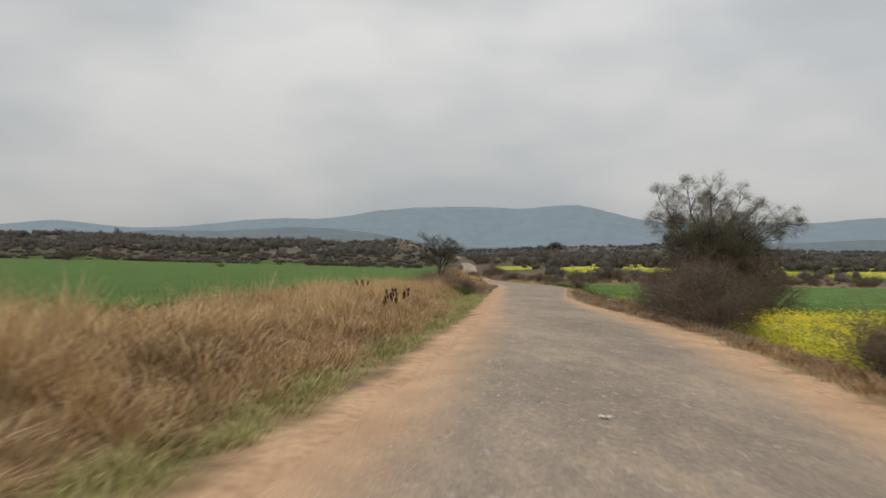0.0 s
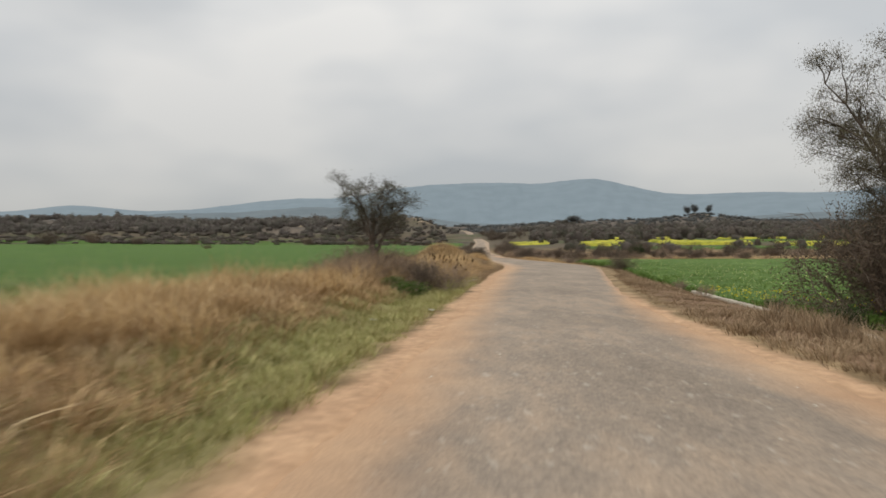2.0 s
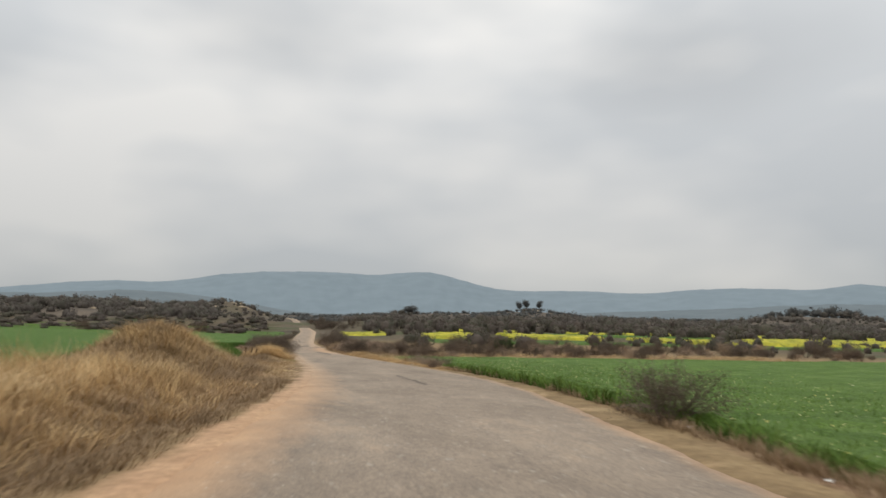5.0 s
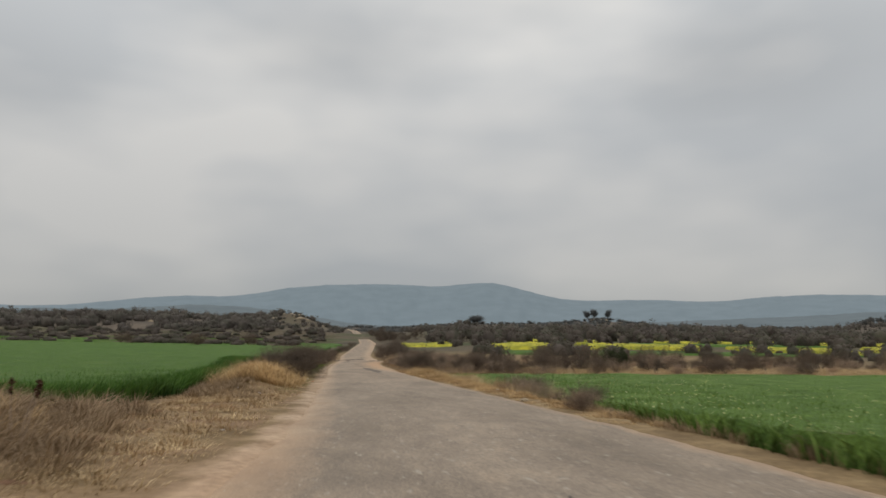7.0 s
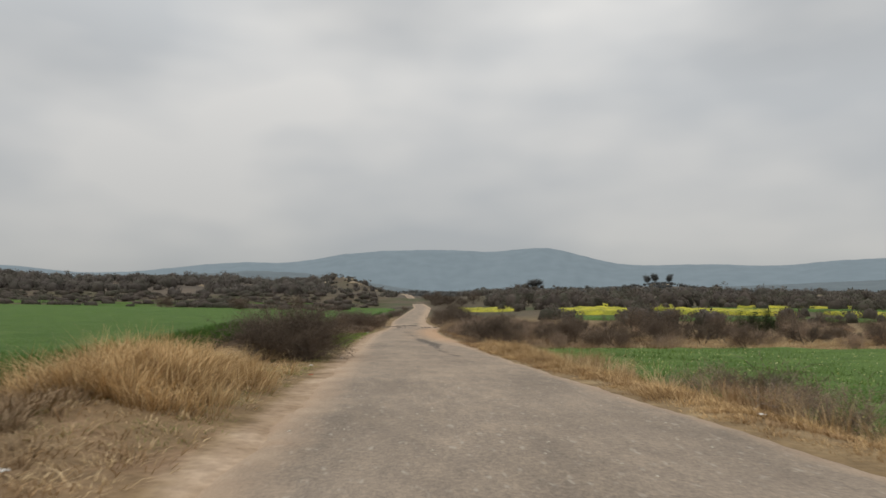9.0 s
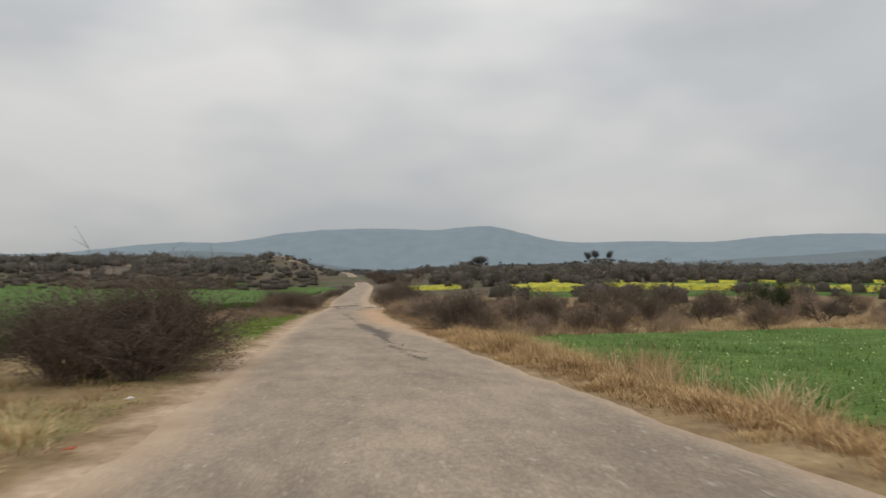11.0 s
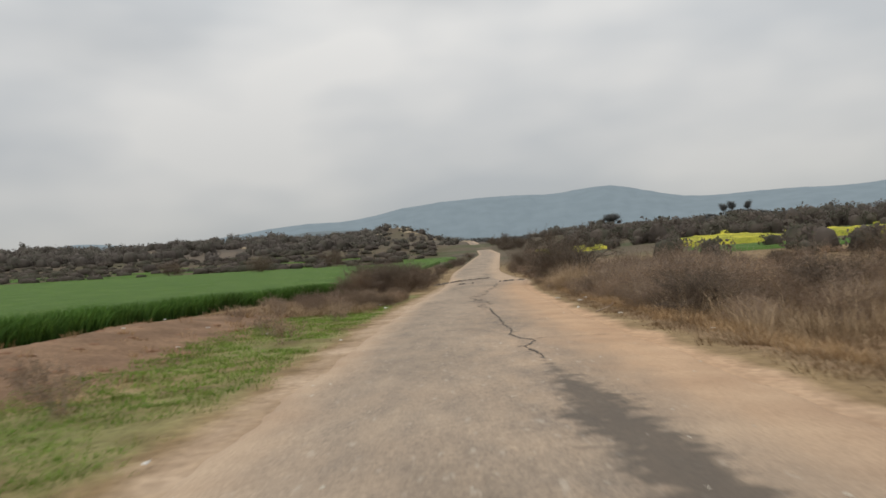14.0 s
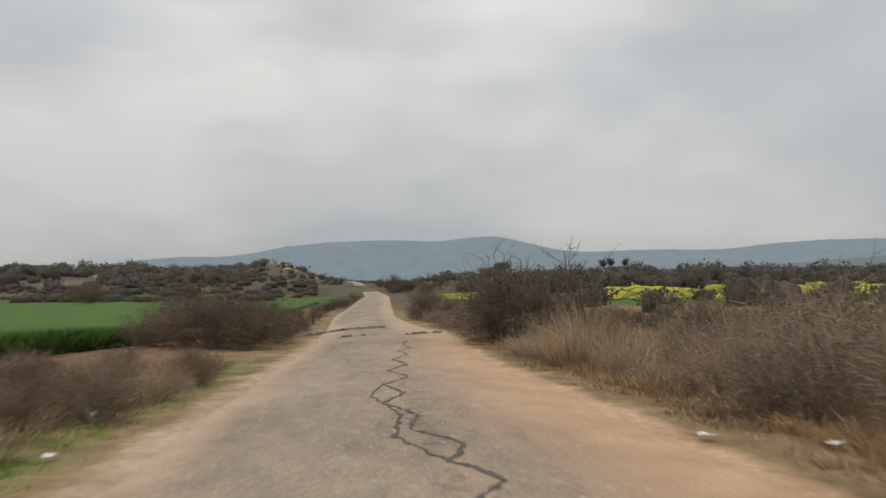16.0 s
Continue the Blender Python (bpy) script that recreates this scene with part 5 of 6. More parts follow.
# scrub past the end of the field
for x, y, s, k in ((18.0, 132.6, 1.05, "dull"), (18.5, 133.2, 1.15, "dull2"), (18.9, 132.7, 1.05, "russet"), (18.3, 132.1, 0.9, "russet"), (18.7, 133.6, 1.1, "russet"), (20.6, 133.2, 0.6, "brown"), (19.0, 131.2, 0.6, "weed"),
                   (23.0, 137.5, 0.8, "brown"), (26.5, 136.5, 0.8, "dull"), (30.0, 138.0, 0.9, "brown2"), (34.5, 137.0, 0.9, "dull2"), (42.0, 137.5, 1.0, "brown"), (47.5, 140.5, 1.1, "dull"), (54.0, 139.0, 1.1, "brown2"), (24.5, 141.0, 1.1, "dull2"), (27.0, 143.0, 1.2, "brown2"), (31.5, 143.5, 1.1, "dull2"), (34.0, 146.0, 1.2, "dull"), (38.0, 141.0, 1.1, "brown"), (44.0, 147.0, 1.3, "dull"),
                   (41.0, 152.0, 1.2, "brown2"), (49.0, 153.0, 1.4, "dull"), (57.0, 151.0, 1.3, "dull2"), (63.0, 158.0, 1.4, "dull"), (70.0, 152.0, 1.4, "brown2"),
                   (19.6, 146.5, 0.55, "brown"), (20.8, 148.8, 0.59, "dull"), (22.2, 147.0, 0.67, "brown"), (19.6, 151.0, 0.48, "brown2"), (21.2, 153.2, 0.63, "brown"), (24.0, 151.5, 0.67, "dull"),
                   (19.7, 157.0, 0.67, "brown"), (21.2, 158.6, 0.78, "brown2"), (23.3, 157.4, 0.81, "brown"), (19.4, 161.0, 0.7, "brown2"), (20.8, 162.5, 0.74, "brown"), 
                   (22.0, 166.0, 0.89, "brown2"), (20.6, 176.0, 1.5, "dull2"), (20.5, 177.4, 1.9, "dull2"), (20.2, 178.6, 1.7, "dull"), (20.9, 179.0, 1.8, "dull2"), (19.6, 154.0, 0.52, "brown"), (20.6, 156.0, 0.63, "dull"), (22.6, 154.6, 0.7, "brown"), (19.8, 159.5, 0.59, "brown"), (21.9, 160.8, 0.89, "brown2"), (21.6, 164.2, 0.93, "brown"), (23.4, 162.0, 0.89, "dull"), (24.6, 158.4, 0.89, "brown2"), (22.8, 150.0, 0.85, "dull2"), (25.8, 152.8, 0.67, "brown"), (22.0, 177.0, 1.2, "brown2"), (21.0, 181.0, 1.3, "dull"),
                   (20.9, 186.0, 1.1, "brown"), (22.5, 190.0, 1.2, "dull2"), (21.0, 194.0, 0.9, "brown2"), (22.0, 200.0, 1.2, "brown"), (22.6, 207.0, 1.1, "dull"), (23.0, 216.0, 1.3, "brown2"),
                   (24.6, 226.0, 1.3, "dull"), (26.0, 240.0, 1.4, "brown"), (28.0, 256.0, 1.5, "dull2"), (26.0, 160.0, 0.81, "brown"), (28.0, 165.0, 0.81, "brown2"), (26.5, 171.0, 0.89, "dull"),
                   (25.0, 155.0, 0.74, "brown2"), (29.0, 156.0, 0.74, "brown"), (33.0, 160.0, 0.81, "dull"), (30.0, 150.0, 0.74, "brown")):
    shrub("brown" if k == "dull" and 145 < y < 173 else k, x, y, s * (1.3 if 152 < y < 172 and x < 27 else 1.0))
r2 = np.random.default_rng(5)
for _ in range(180):
    y = r2.uniform(137, 205)
    x = right_edge(y) + 6 + 95 * r2.uniform(0, 1) ** 1.25
    shrub(("far_dull", "far_brown", "far_dull", "far_brown", "far_dull", "far_dull")[int(r2.integers(0, 6))], x, y, r2.uniform(0.4, 0.85) * (2.0 if x > 60 and r2.uniform(0, 1) < 0.35 else 1.0))

for x, y, q, k in ((19.0, 164.2, 0.5, "brown"), (19.4, 160.6, 0.75, "brown2"), (20.6, 164.0, 0.8, "russet"), (18.9, 168.9, 0.5, "brown2"), (20.4, 157.8, 0.9, "brown"), (19.6, 156.6, 0.7, "brown"), (21.6, 156.8, 1.0, "russet"), (20.4, 161.4, 0.9, "brown"), (21.6, 163.0, 1.2, "brown"), (20.4, 172.6, 1.1, "brown"), (21.4, 171.6, 1.3, "russet"), (22.4, 166.6, 1.4, "russet")):
    shrub(k, x, y, q)

# bare-branched little trees standing out of the scrub
rule = [(4, 0.7, 0.6, 0.12, 0.03, 5, 4), (4, 0.55, 0.8, 0.2, 0.03, 3, 4), (4, 0.5, 0.9, 0.25, 0.0, 3, 3), (0, 0, 0, 0.25, 0, 3, 2)]
for x, y, h, seed, leaf, label in ((20.9, 172.0, 2.3, 51, (2, 0.04, 0.016), "bare-branched young thorn tree above dry scrub"),
                                   (21.0, 182.5, 2.1, 52, (2, 0.04, 0.016), "leafless grey small tree in roadside scrub"),
                                   (18.4, 132.8, 1.4, 53, None, "spindly young thorn tree beside the verge")):
    plant("bare_tree", on_ground(x, y), label, "tree", tree_wood(seed, h, 1 if y < 140 else 3, 0.1 if y < 140 else 0.4, rule, 0.035 if y < 140 else 0.05), BARK, DULL_LEAF, leaf)
rule = [(5, 0.75, 0.8, 0.14, 0.0, 5, 4), (5, 0.55, 0.8, 0.2, 0.02, 3, 4), (4, 0.55, 0.9, 0.22, 0, 3, 3), (0, 0, 0, 0.2, 0, 3, 2)]
label = "low spreading grey-brown thorn tree in scrubland"
kinds = [plant("scrub_tree", on_ground(x, y), label, "tree", tree_wood(seed, h, 3, 0.7, rule, 0.06), BARK, DULL_LEAF, (7, 0.13, 0.034), group="scrub trees")
         for x, y, h, seed in ((27.7, 142.0, 1.25, 61), (33.0, 146.0, 1.75, 62), (44.0, 149.0, 1.6, 63))]
spots = [(23.2, 142.0, 0.85), (25.8, 144.5, 0.8), (34.4, 142.5, 0.72), (42.0, 142.5, 0.9), (47.5, 142.0, 0.75), (39.5, 151.0, 0.95), (52.0, 147.0, 0.85), (58.0, 152.0, 1.0), (36.0, 160.0, 1.1),
         (30.0, 158.0, 0.9), (63.0, 149.0, 0.9), (70.0, 158.0, 1.1), (50.0, 166.0, 1.15), (60.0, 176.0, 1.2), (42.0, 178.0, 1.1), (80.0, 170.0, 1.2), (92.0, 182.0, 1.3), (74.0, 190.0, 1.3), (33.0, 186.0, 1.0),
         (55.0, 196.0, 1.3), (105.0, 168.0, 1.2), (29.5, 338.0, 1.5), (31.5, 343.0, 1.7), (30.0, 352.0, 1.7), (34.0, 348.0, 1.6), (41.0, 350.0, 1.9), (44.0, 346.0, 1.7)]
for i, (x, y, q) in enumerate(spots):
    c = copy_thing(kinds[i % 3], Matrix.Translation(on_ground(x, y)) @ Matrix.Rotation(i * 2.4, 4, "Z"))
    c.scale = (q, q, q * 0.95)
rule = [(4, 0.7, 0.5, 0.12, 0.04, 5, 4), (5, 0.5, 0.8, 0.2, 0.02, 3, 4), (4, 0.5, 0.9, 0.22, 0, 3, 3), (0, 0, 0, 0.2, 0, 3, 2)]
plant("green_tree", on_ground(37.6, 141.2), "small dark green leafy tree standing in dry scrub", "tree", tree_wood(66, 1.45, 2, 0.25, rule, 0.05), BARK, GREEN_LEAF, (10, 0.13, 0.045))


# ---------------- woods in the distance ----------------
def core_shape():
    """Vertices and triangles of a small ball, the dark heart of a far crown."""
    bm = bmesh.new()
    bmesh.ops.create_icosphere(bm, subdivisions=1, radius=1.0)
    v = np.array([tuple(q.co) for q in bm.verts])
    f = np.array([[q.index for q in face.verts] for face in bm.faces])
    bm.free()
    return v, f


CORE_V, CORE_F = core_shape()


def clump_field(name, xs, ys, width, high, per, size, mat, label):
    """Far trees and bushes: uneven lobes of many small leaf sprays round a ragged heart."""
    N = len(xs)
    gz = ground_z(xs, ys)
    half = np.stack([width / 2, width / 2, high / 2], 1)
    mid = np.stack([xs, ys, gz + high * 0.5], 1)
    rough = (0.52 + rng.normal(0, 0.07, (N, len(CORE_V))))[:, :, None]
    heart = CORE_V[None] * rough * np.array([1.0, 1.0, 1.25])
    heart[:, :, :2] *= np.where(heart[:, :, 2:] < -0.1, 1.35, 1.0)
    heart[:, :, 2] = np.where(heart[:, :, 2] < -0.1, -1.02, heart[:, :, 2] - 0.1)
    V1 = (heart * half[:, None] + mid[:, None]).reshape(-1, 3)
    F1 = (CORE_F[None] + (np.arange(N) * len(CORE_V))[:, None, None]).reshape(-1, 3)
    lobes = 7
    lobe = rng.normal(0, 0.42, (N, lobes, 3)) * np.array([1, 1, 0.85]) - np.array([0, 0, 0.04])
    reach = rng.uniform(0.28, 0.52, (N, lobes))
    i = np.repeat(np.arange(N), per)
    M = len(i)
    k = rng.integers(0, lobes, M)
    q = rng.normal(0, 1, (M, 3))
    q /= np.linalg.norm(q, axis=1, keepdims=True)
    q = lobe[i, k] + q * (reach[i, k] * rng.uniform(0.55, 1.1, M))[:, None]
    q[:, 2] = np.maximum(q[:, 2], -0.95)
    c = mid[i] + q * half[i]
    t = rng.normal(0, 1, (M, 3))
    t /= np.linalg.norm(t, axis=1, keepdims=True)
    b = np.cross(t, rng.normal(0, 1, (M, 3)))
    b /= np.linalg.norm(b, axis=1, keepdims=True)
    sz = (size * np.minimum(width, high * 1.3)[i] * rng.uniform(0.6, 1.4, M))[:, None]
    out = q + np.array([0, 0, 0.35])
    out /= np.linalg.norm(out, axis=1, keepdims=True)
    N1 = np.tile(CORE_V, (N, 1))
    ob = new(name, leaf_cloud(name, c, t * sz, b * sz * 0.7, out, mat, (V1, F1, N1)))
    return tagged(ob, label, "woodland", kind="stuff")


def bald(xs, ys):
    """Where the rocky hill and the road's notch stay nearly bare."""
    return rng.uniform(0, 1, len(xs)) > 0.45 * mound(xs, ys, 0, 436, 14, 30)


def wood_area(n, x0, x1, y0, y1, thin=0.0, size=30.0, seed=1.0):
    xs, ys = rng.uniform(x0, x1, n), rng.uniform(y0, y1, n)
    ok = (ripple(xs, ys, size, seed) > thin) & ((xs < left_edge(ys) - 4) | (xs > right_edge(ys) + 4) | (ys > 428)) & bald(xs, ys)
    return xs[ok], ys[ok]


def wood(name, n, area, thin, size, seed, width, high, per, label, spray=0.10, mat=None):
    xs, ys = wood_area(n, *area, thin, size, seed)
    big = rng.uniform(0, 1, len(xs)) ** 1.8
    w = width[0] + (width[1] - width[0]) * big
    h = (high[0] + (high[1] - high[0]) * big) * rng.uniform(0.8, 1.2, len(xs))
    clump_field(name, xs, ys, w, h, per, spray, mat or FAR_LEAF, label)


wood("hillside_wood", 1900, (-330, -12, 388, 500), -0.45, 30.0, 1.0, (3.2, 8.5), (2.0, 5.0), 130, "grey-brown scrub wood over low hills", 0.06)
wood("hillside_wood", 1000, (48, 440, 396, 500), -0.25, 30.0, 1.0, (3.0, 8.0), (1.8, 4.4), 120, "grey-brown scrub wood on a long slope", 0.06)
wood("knoll_scrub", 420, (-60, 22, 388, 468), -0.35, 9.0, 2.0, (1.6, 4.2), (1.1, 2.6), 110, "dark scrub dotted over a rocky knoll", 0.07)
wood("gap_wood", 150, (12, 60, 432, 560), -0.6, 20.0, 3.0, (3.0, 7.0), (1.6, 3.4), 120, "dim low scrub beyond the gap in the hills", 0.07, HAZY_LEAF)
wood("tree_belt", 230, (45, 330, 309, 332), -0.6, 14.0, 3.0, (4.0, 9.5), (3.0, 6.0), 260, "belt of dark round-headed trees behind the mustard", 0.05, MID_LEAF)
wood("tree_belt", 150, (38, 320, 271, 288), -0.35, 11.0, 5.0, (3.0, 7.0), (2.2, 4.4), 260, "row of dark round-headed trees between mustard strips", 0.05, MID_LEAF)
wood("tree_belt", 120, (40, 290, 205, 248), -0.25, 11.0, 7.0, (3.0, 6.5), (2.0, 3.8), 240, "loose dark thorn trees before the mustard", 0.05, MID_LEAF)
wood("plain_scrub", 900, (46, 420, 328, 398), -0.1, 15.0, 4.0, (2.5, 8.5), (1.6, 5.2), 130, "dark scrub and small trees between far fields", 0.06)
wood("mustard_scrub", 80, (44, 330, 250, 305), -0.2, 9.0, 6.0, (3.0, 7.0), (2.4, 4.6), 220, "dark thorn trees standing in the mustard", 0.055, MID_LEAF)
wood("field_edge_scrub", 130, (30, 330, 192, 250), 0.0, 12.0, 2.0, (1.5, 5.0), (1.0, 2.4), 150, "thorny scrub along the edges of mustard fields", 0.06, MID_LEAF)
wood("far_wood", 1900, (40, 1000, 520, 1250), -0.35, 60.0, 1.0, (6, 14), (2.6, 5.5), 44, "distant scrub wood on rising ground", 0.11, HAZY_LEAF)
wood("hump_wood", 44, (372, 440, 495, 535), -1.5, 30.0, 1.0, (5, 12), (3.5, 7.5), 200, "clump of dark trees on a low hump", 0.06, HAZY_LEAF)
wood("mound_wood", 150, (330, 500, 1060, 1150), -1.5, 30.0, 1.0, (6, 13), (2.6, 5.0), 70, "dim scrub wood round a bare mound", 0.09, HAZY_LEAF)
# hedges of scrub along the risers of the stepped plots
n = 1700
xs, level = rng.uniform(-260, 10, n), rng.integers(3, 11, n) * 0.9 + 0.82
climb = np.linspace(262, 400, 300)
ys = np.interp(level, rise(climb), climb) - 5 * ripple(xs, np.interp(level, rise(climb), climb), 50.0, 2.0) + rng.normal(0, 0.9, n)
ok = (xs < left_edge(ys) - 5) & (rng.uniform(0, 1, n) < 0.25 + 0.75 * (ripple(xs, ys, 14.0, 3.0) > -0.1))
big = rng.uniform(0, 1, n) ** 2
clump_field("terrace_hedge", xs[ok], ys[ok], (2.5 + 4.5 * big)[ok], (0.5 + 1.5 * big)[ok], 70, 0.08, MID_LEAF, "dark scrub along the banks of stepped plots")
# a few dark round bushes along the far edge of the wheat
for x, y, s in ((-121, 257, 2.6), (-118, 284, 2.8), (-150, 262, 2.4), (-96, 268, 2.0), (-170, 268, 2.6), (-75, 262, 1.6), (-60, 228, 1.1), (-38, 266, 1.9), (-20, 258, 1.8), (-8, 268, 1.9)):
    shrub("far_dull", x, y, s, label="round dark bush at the far edge of the wheat")

for x, y, q in ((31.0, 336, 1.5), (34.5, 340, 1.7), (30.5, 356, 1.6), (29.5, 330, 1.1), (38.0, 332, 1.8), (33.0, 346, 1.5), (29.0, 372, 1.6), (36.0, 352, 1.7)):
    shrub("far_dull", x, y, q, label="dark thorn shrub where the road climbs from sight")
# single far trees
rule = [(4, 0.7, 0.6, 0.10, 0.02, 5, 4), (5, 0.6, 0.8, 0.18, 0.02, 4, 3), (4, 0.55, 0.9, 0.2, 0, 3, 3), (0, 0, 0, 0.2, 0, 3, 2)]
far_tree = tree_wood(71, 2.6, 2, 0.3, rule, 0.16)
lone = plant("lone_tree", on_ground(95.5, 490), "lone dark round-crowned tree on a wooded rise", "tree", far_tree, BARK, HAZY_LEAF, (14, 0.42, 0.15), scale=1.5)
lone.scale = (1.9, 1.9, 1.05)
lone.location.z -= 0.9
for x, y, s in ((398, 1127, 2.1), (411, 1130, 2.3), (432, 1127, 2.2)):
    c = copy_thing(lone, Matrix.Translation(on_ground(x, y)) @ Matrix.Rotation(x, 4, "Z"))
    c.scale = (s * 1.0, s * 1.0, s * 1.25)
    tagged(c, "tall dark tree on a bare mound far off", "tree", "trees on the far mound")

# ---------------- rocks ----------------
def rock_mesh(name, seed, mat):
    bm = bmesh.new()
    bmesh.ops.create_icosphere(bm, subdivisions=2, radius=0.5)
    for v in bm.verts:
        n = noise.noise(v.co * 2.3 + Vector((seed, 0, 0))) * 0.28 + noise.noise(v.co * 5 + Vector((0, seed, 0))) * 0.1
        v.co *= 1 + n
        v.co.z *= 0.7
    me = bpy.data.meshes.new(name)
    bm.to_mesh(me)
    bm.free()
    me.materials.append(mat)
    return me


rock_kinds = [rock_mesh("boulder", i * 3.7, ROCK) for i in range(4)]
r3 = np.random.default_rng(9)
for i in range(120):
    x, y = r3.normal(-2, 16), 452 + r3.normal(0, 16)
    if i > 70:
        x, y = r3.uniform(-120, 230), r3.uniform(415, 470)
    ob = new("boulder", rock_kinds[i % 4])
    s = r3.uniform(1.0, 3.6)
    ob.matrix_basis = Matrix.Translation(on_ground(x, y, 0.2)) @ Matrix.Rotation(r3.uniform(0, 6), 4, "Z") @ Matrix.Diagonal((s * r3.uniform(1, 1.8), s, s * r3.uniform(0.6, 1.0), 1))
    tagged(ob, "pale tan weathered boulder on a scrubby hill", "rock", "boulders on the hill")
ob = new("boulder", rock_kinds[1])
ob.matrix_basis = Matrix.Translation(on_ground(414, 1118, 1.0)) @ Matrix.Diagonal((30, 14, 5.0, 1))
tagged(ob, "broad pale bare outcrop under a clump of trees", "rock", "boulders on the hill")
ob = new("stone", rock_kinds[2])
ob.matrix_basis = Matrix.Translation(on_ground(17.0, 97.6, -0.04)) @ Matrix.Diagonal((0.24, 0.17, 0.15, 1))
tagged(ob, "pale loose stone at the edge of the road", "rock")
dark_kinds = [rock_mesh("dark_rock", i * 2.9 + 1, DARK_ROCK) for i in range(3)]
for i in range(9):
    x, y = 17.6 + r3.normal(0, 1.5), 305 + r3.normal(0, 5)
    ob = new("dark_rock", dark_kinds[i % 3])
    s = r3.uniform(0.8, 2.0)
    ob.matrix_basis = Matrix.Translation(on_ground(x, y, 0.1)) @ Matrix.Rotation(r3.uniform(0, 6), 4, "Z") @ Matrix.Diagonal((s * 1.3, s, s * 0.8, 1))
    tagged(ob, "dark rock heaped beside the road", "rock", "rock heap")
clod_kinds = [rock_mesh("clod", i * 1.9 + 5, plain_material("red_earth_clod", (0.17, 0.09, 0.055), (0.30, 0.18, 0.11), 6.0, 0.95, 0.02)) for i in range(3)]
for i in range(290):
    y = r3.uniform(124, 172) if i < 230 else r3.uniform(78, 96)
    x = left_edge(y) - (r3.uniform(3.4, 8.5) if i < 230 else r3.uniform(1.6, 3.6))
    if x < along(EAST_OF_WHEAT, y) + 0.4:
        continue
    ob = new("clod", clod_kinds[i % 3])
    s = r3.uniform(0.08, 0.30)
    ob.matrix_basis = Matrix.Translation(on_ground(x, y, 0.02)) @ Matrix.Rotation(r3.uniform(0, 6), 4, "Z") @ Matrix.Diagonal((s * 1.4, s, s * 0.6, 1))
    tagged(ob, "clod of red-brown earth on a bare bank", "soil", "earth clods")


# ---------------- low whitewashed culvert walls ----------------
def parapet(ya, yb, xa, xb, label):
    base = new("culvert_wall")
    n = max(3, int(abs(yb - ya) / 1.2))
    prev = None
    for i in range(n):
        t0, t1 = i / n, (i + 1) / n - 0.012
        bm = bmesh.new()
        p0, p1 = Vector((xa + (xb - xa) * t0, ya + (yb - ya) * t0, 0)), Vector((xa + (xb - xa) * t1, ya + (yb - ya) * t1, 0))
        side_ = Vector((0, 0, 1)).cross((p1 - p0).normalized()) * 0.09
        ring = []
        for k in range(7):
            p = p0.lerp(p1, k / 6)
            wv = 0.012 * noise.noise(p * 3)
            ring.append([bm.verts.new(p + side_ * s_ + Vector((0, 0, z_ + (wv * 2 if z_ > -0.4 else 0)))) for s_, z_ in
                         ((-1, -0.75), (-1, -0.19), (-0.85, -0.16), (0.85, -0.16), (1, -0.19), (1, -0.75))])
        for a_, b_ in zip(ring, ring[1:]):
            for j in range(5):
                bm.faces.new((a_[j], a_[j + 1], b_[j + 1], b_[j]))
        bm.faces.new(ring[0])
        bm.faces.new(ring[-1][::-1])
        bmesh.ops.recalc_face_normals(bm, faces=bm.faces)
        me = bpy.data.meshes.new("coping")
        bm.to_mesh(me)
        bm.free()
        me.materials.append(LIMEWASH)
        part("coping", me, base)
    return tagged(base, label, "wall", "culvert walls")


parapet(46.8, 37.0, 12.75, 11.35, "low weathered white culvert wall beside the field")
parapet(36.2, 31.0, 11.2, 10.5, "low weathered white culvert wall beside the road")


# ---------------- weeds with dark seed heads ----------------
def dock(seed):
    r = np.random.default_rng(seed)
    base = new("dock_weed")
    w = Wood(seed)
    tops = []
    for i in range(3):
        a = r.uniform(0, 6.28)
        pts, _ = w.limb(Vector((0, 0, -0.05)), Vector((math.cos(a) * 0.38, math.sin(a) * 0.38, 1)).normalized(), r.uniform(0.75, 1.1), 0.008, 0.003, 4, 5, 0.07, 0.0)
        tops.append(pts)
    part("stem", w.bark_mesh("stem", TWIG), base)
    for pts in tops:
        c = np.array([tuple(pts[4].lerp(pts[5], t)) for t in r.beta(1.6, 1.2, 60)]) + r.normal(0, 0.013, (60, 3))
        t = r.normal(0, 1, (60, 3))
        t /= np.linalg.norm(t, axis=1, keepdims=True)
        b = np.cross(t, r.normal(0, 1, (60, 3)))
        b /= np.linalg.norm(b, axis=1, keepdims=True)
        V = np.stack([c - t * 0.022, c + b * 0.018, c + t * 0.022, c - b * 0.018], 1).reshape(-1, 3)
        part("seed_head", fast_mesh("seed_head", V, np.arange(240).reshape(60, 4), SEED, shade=False), base, "dark brown seed spike")
    return tagged(base, "withered weed with dark brown seed spikes in dry grass", "weed", "seeding weeds")


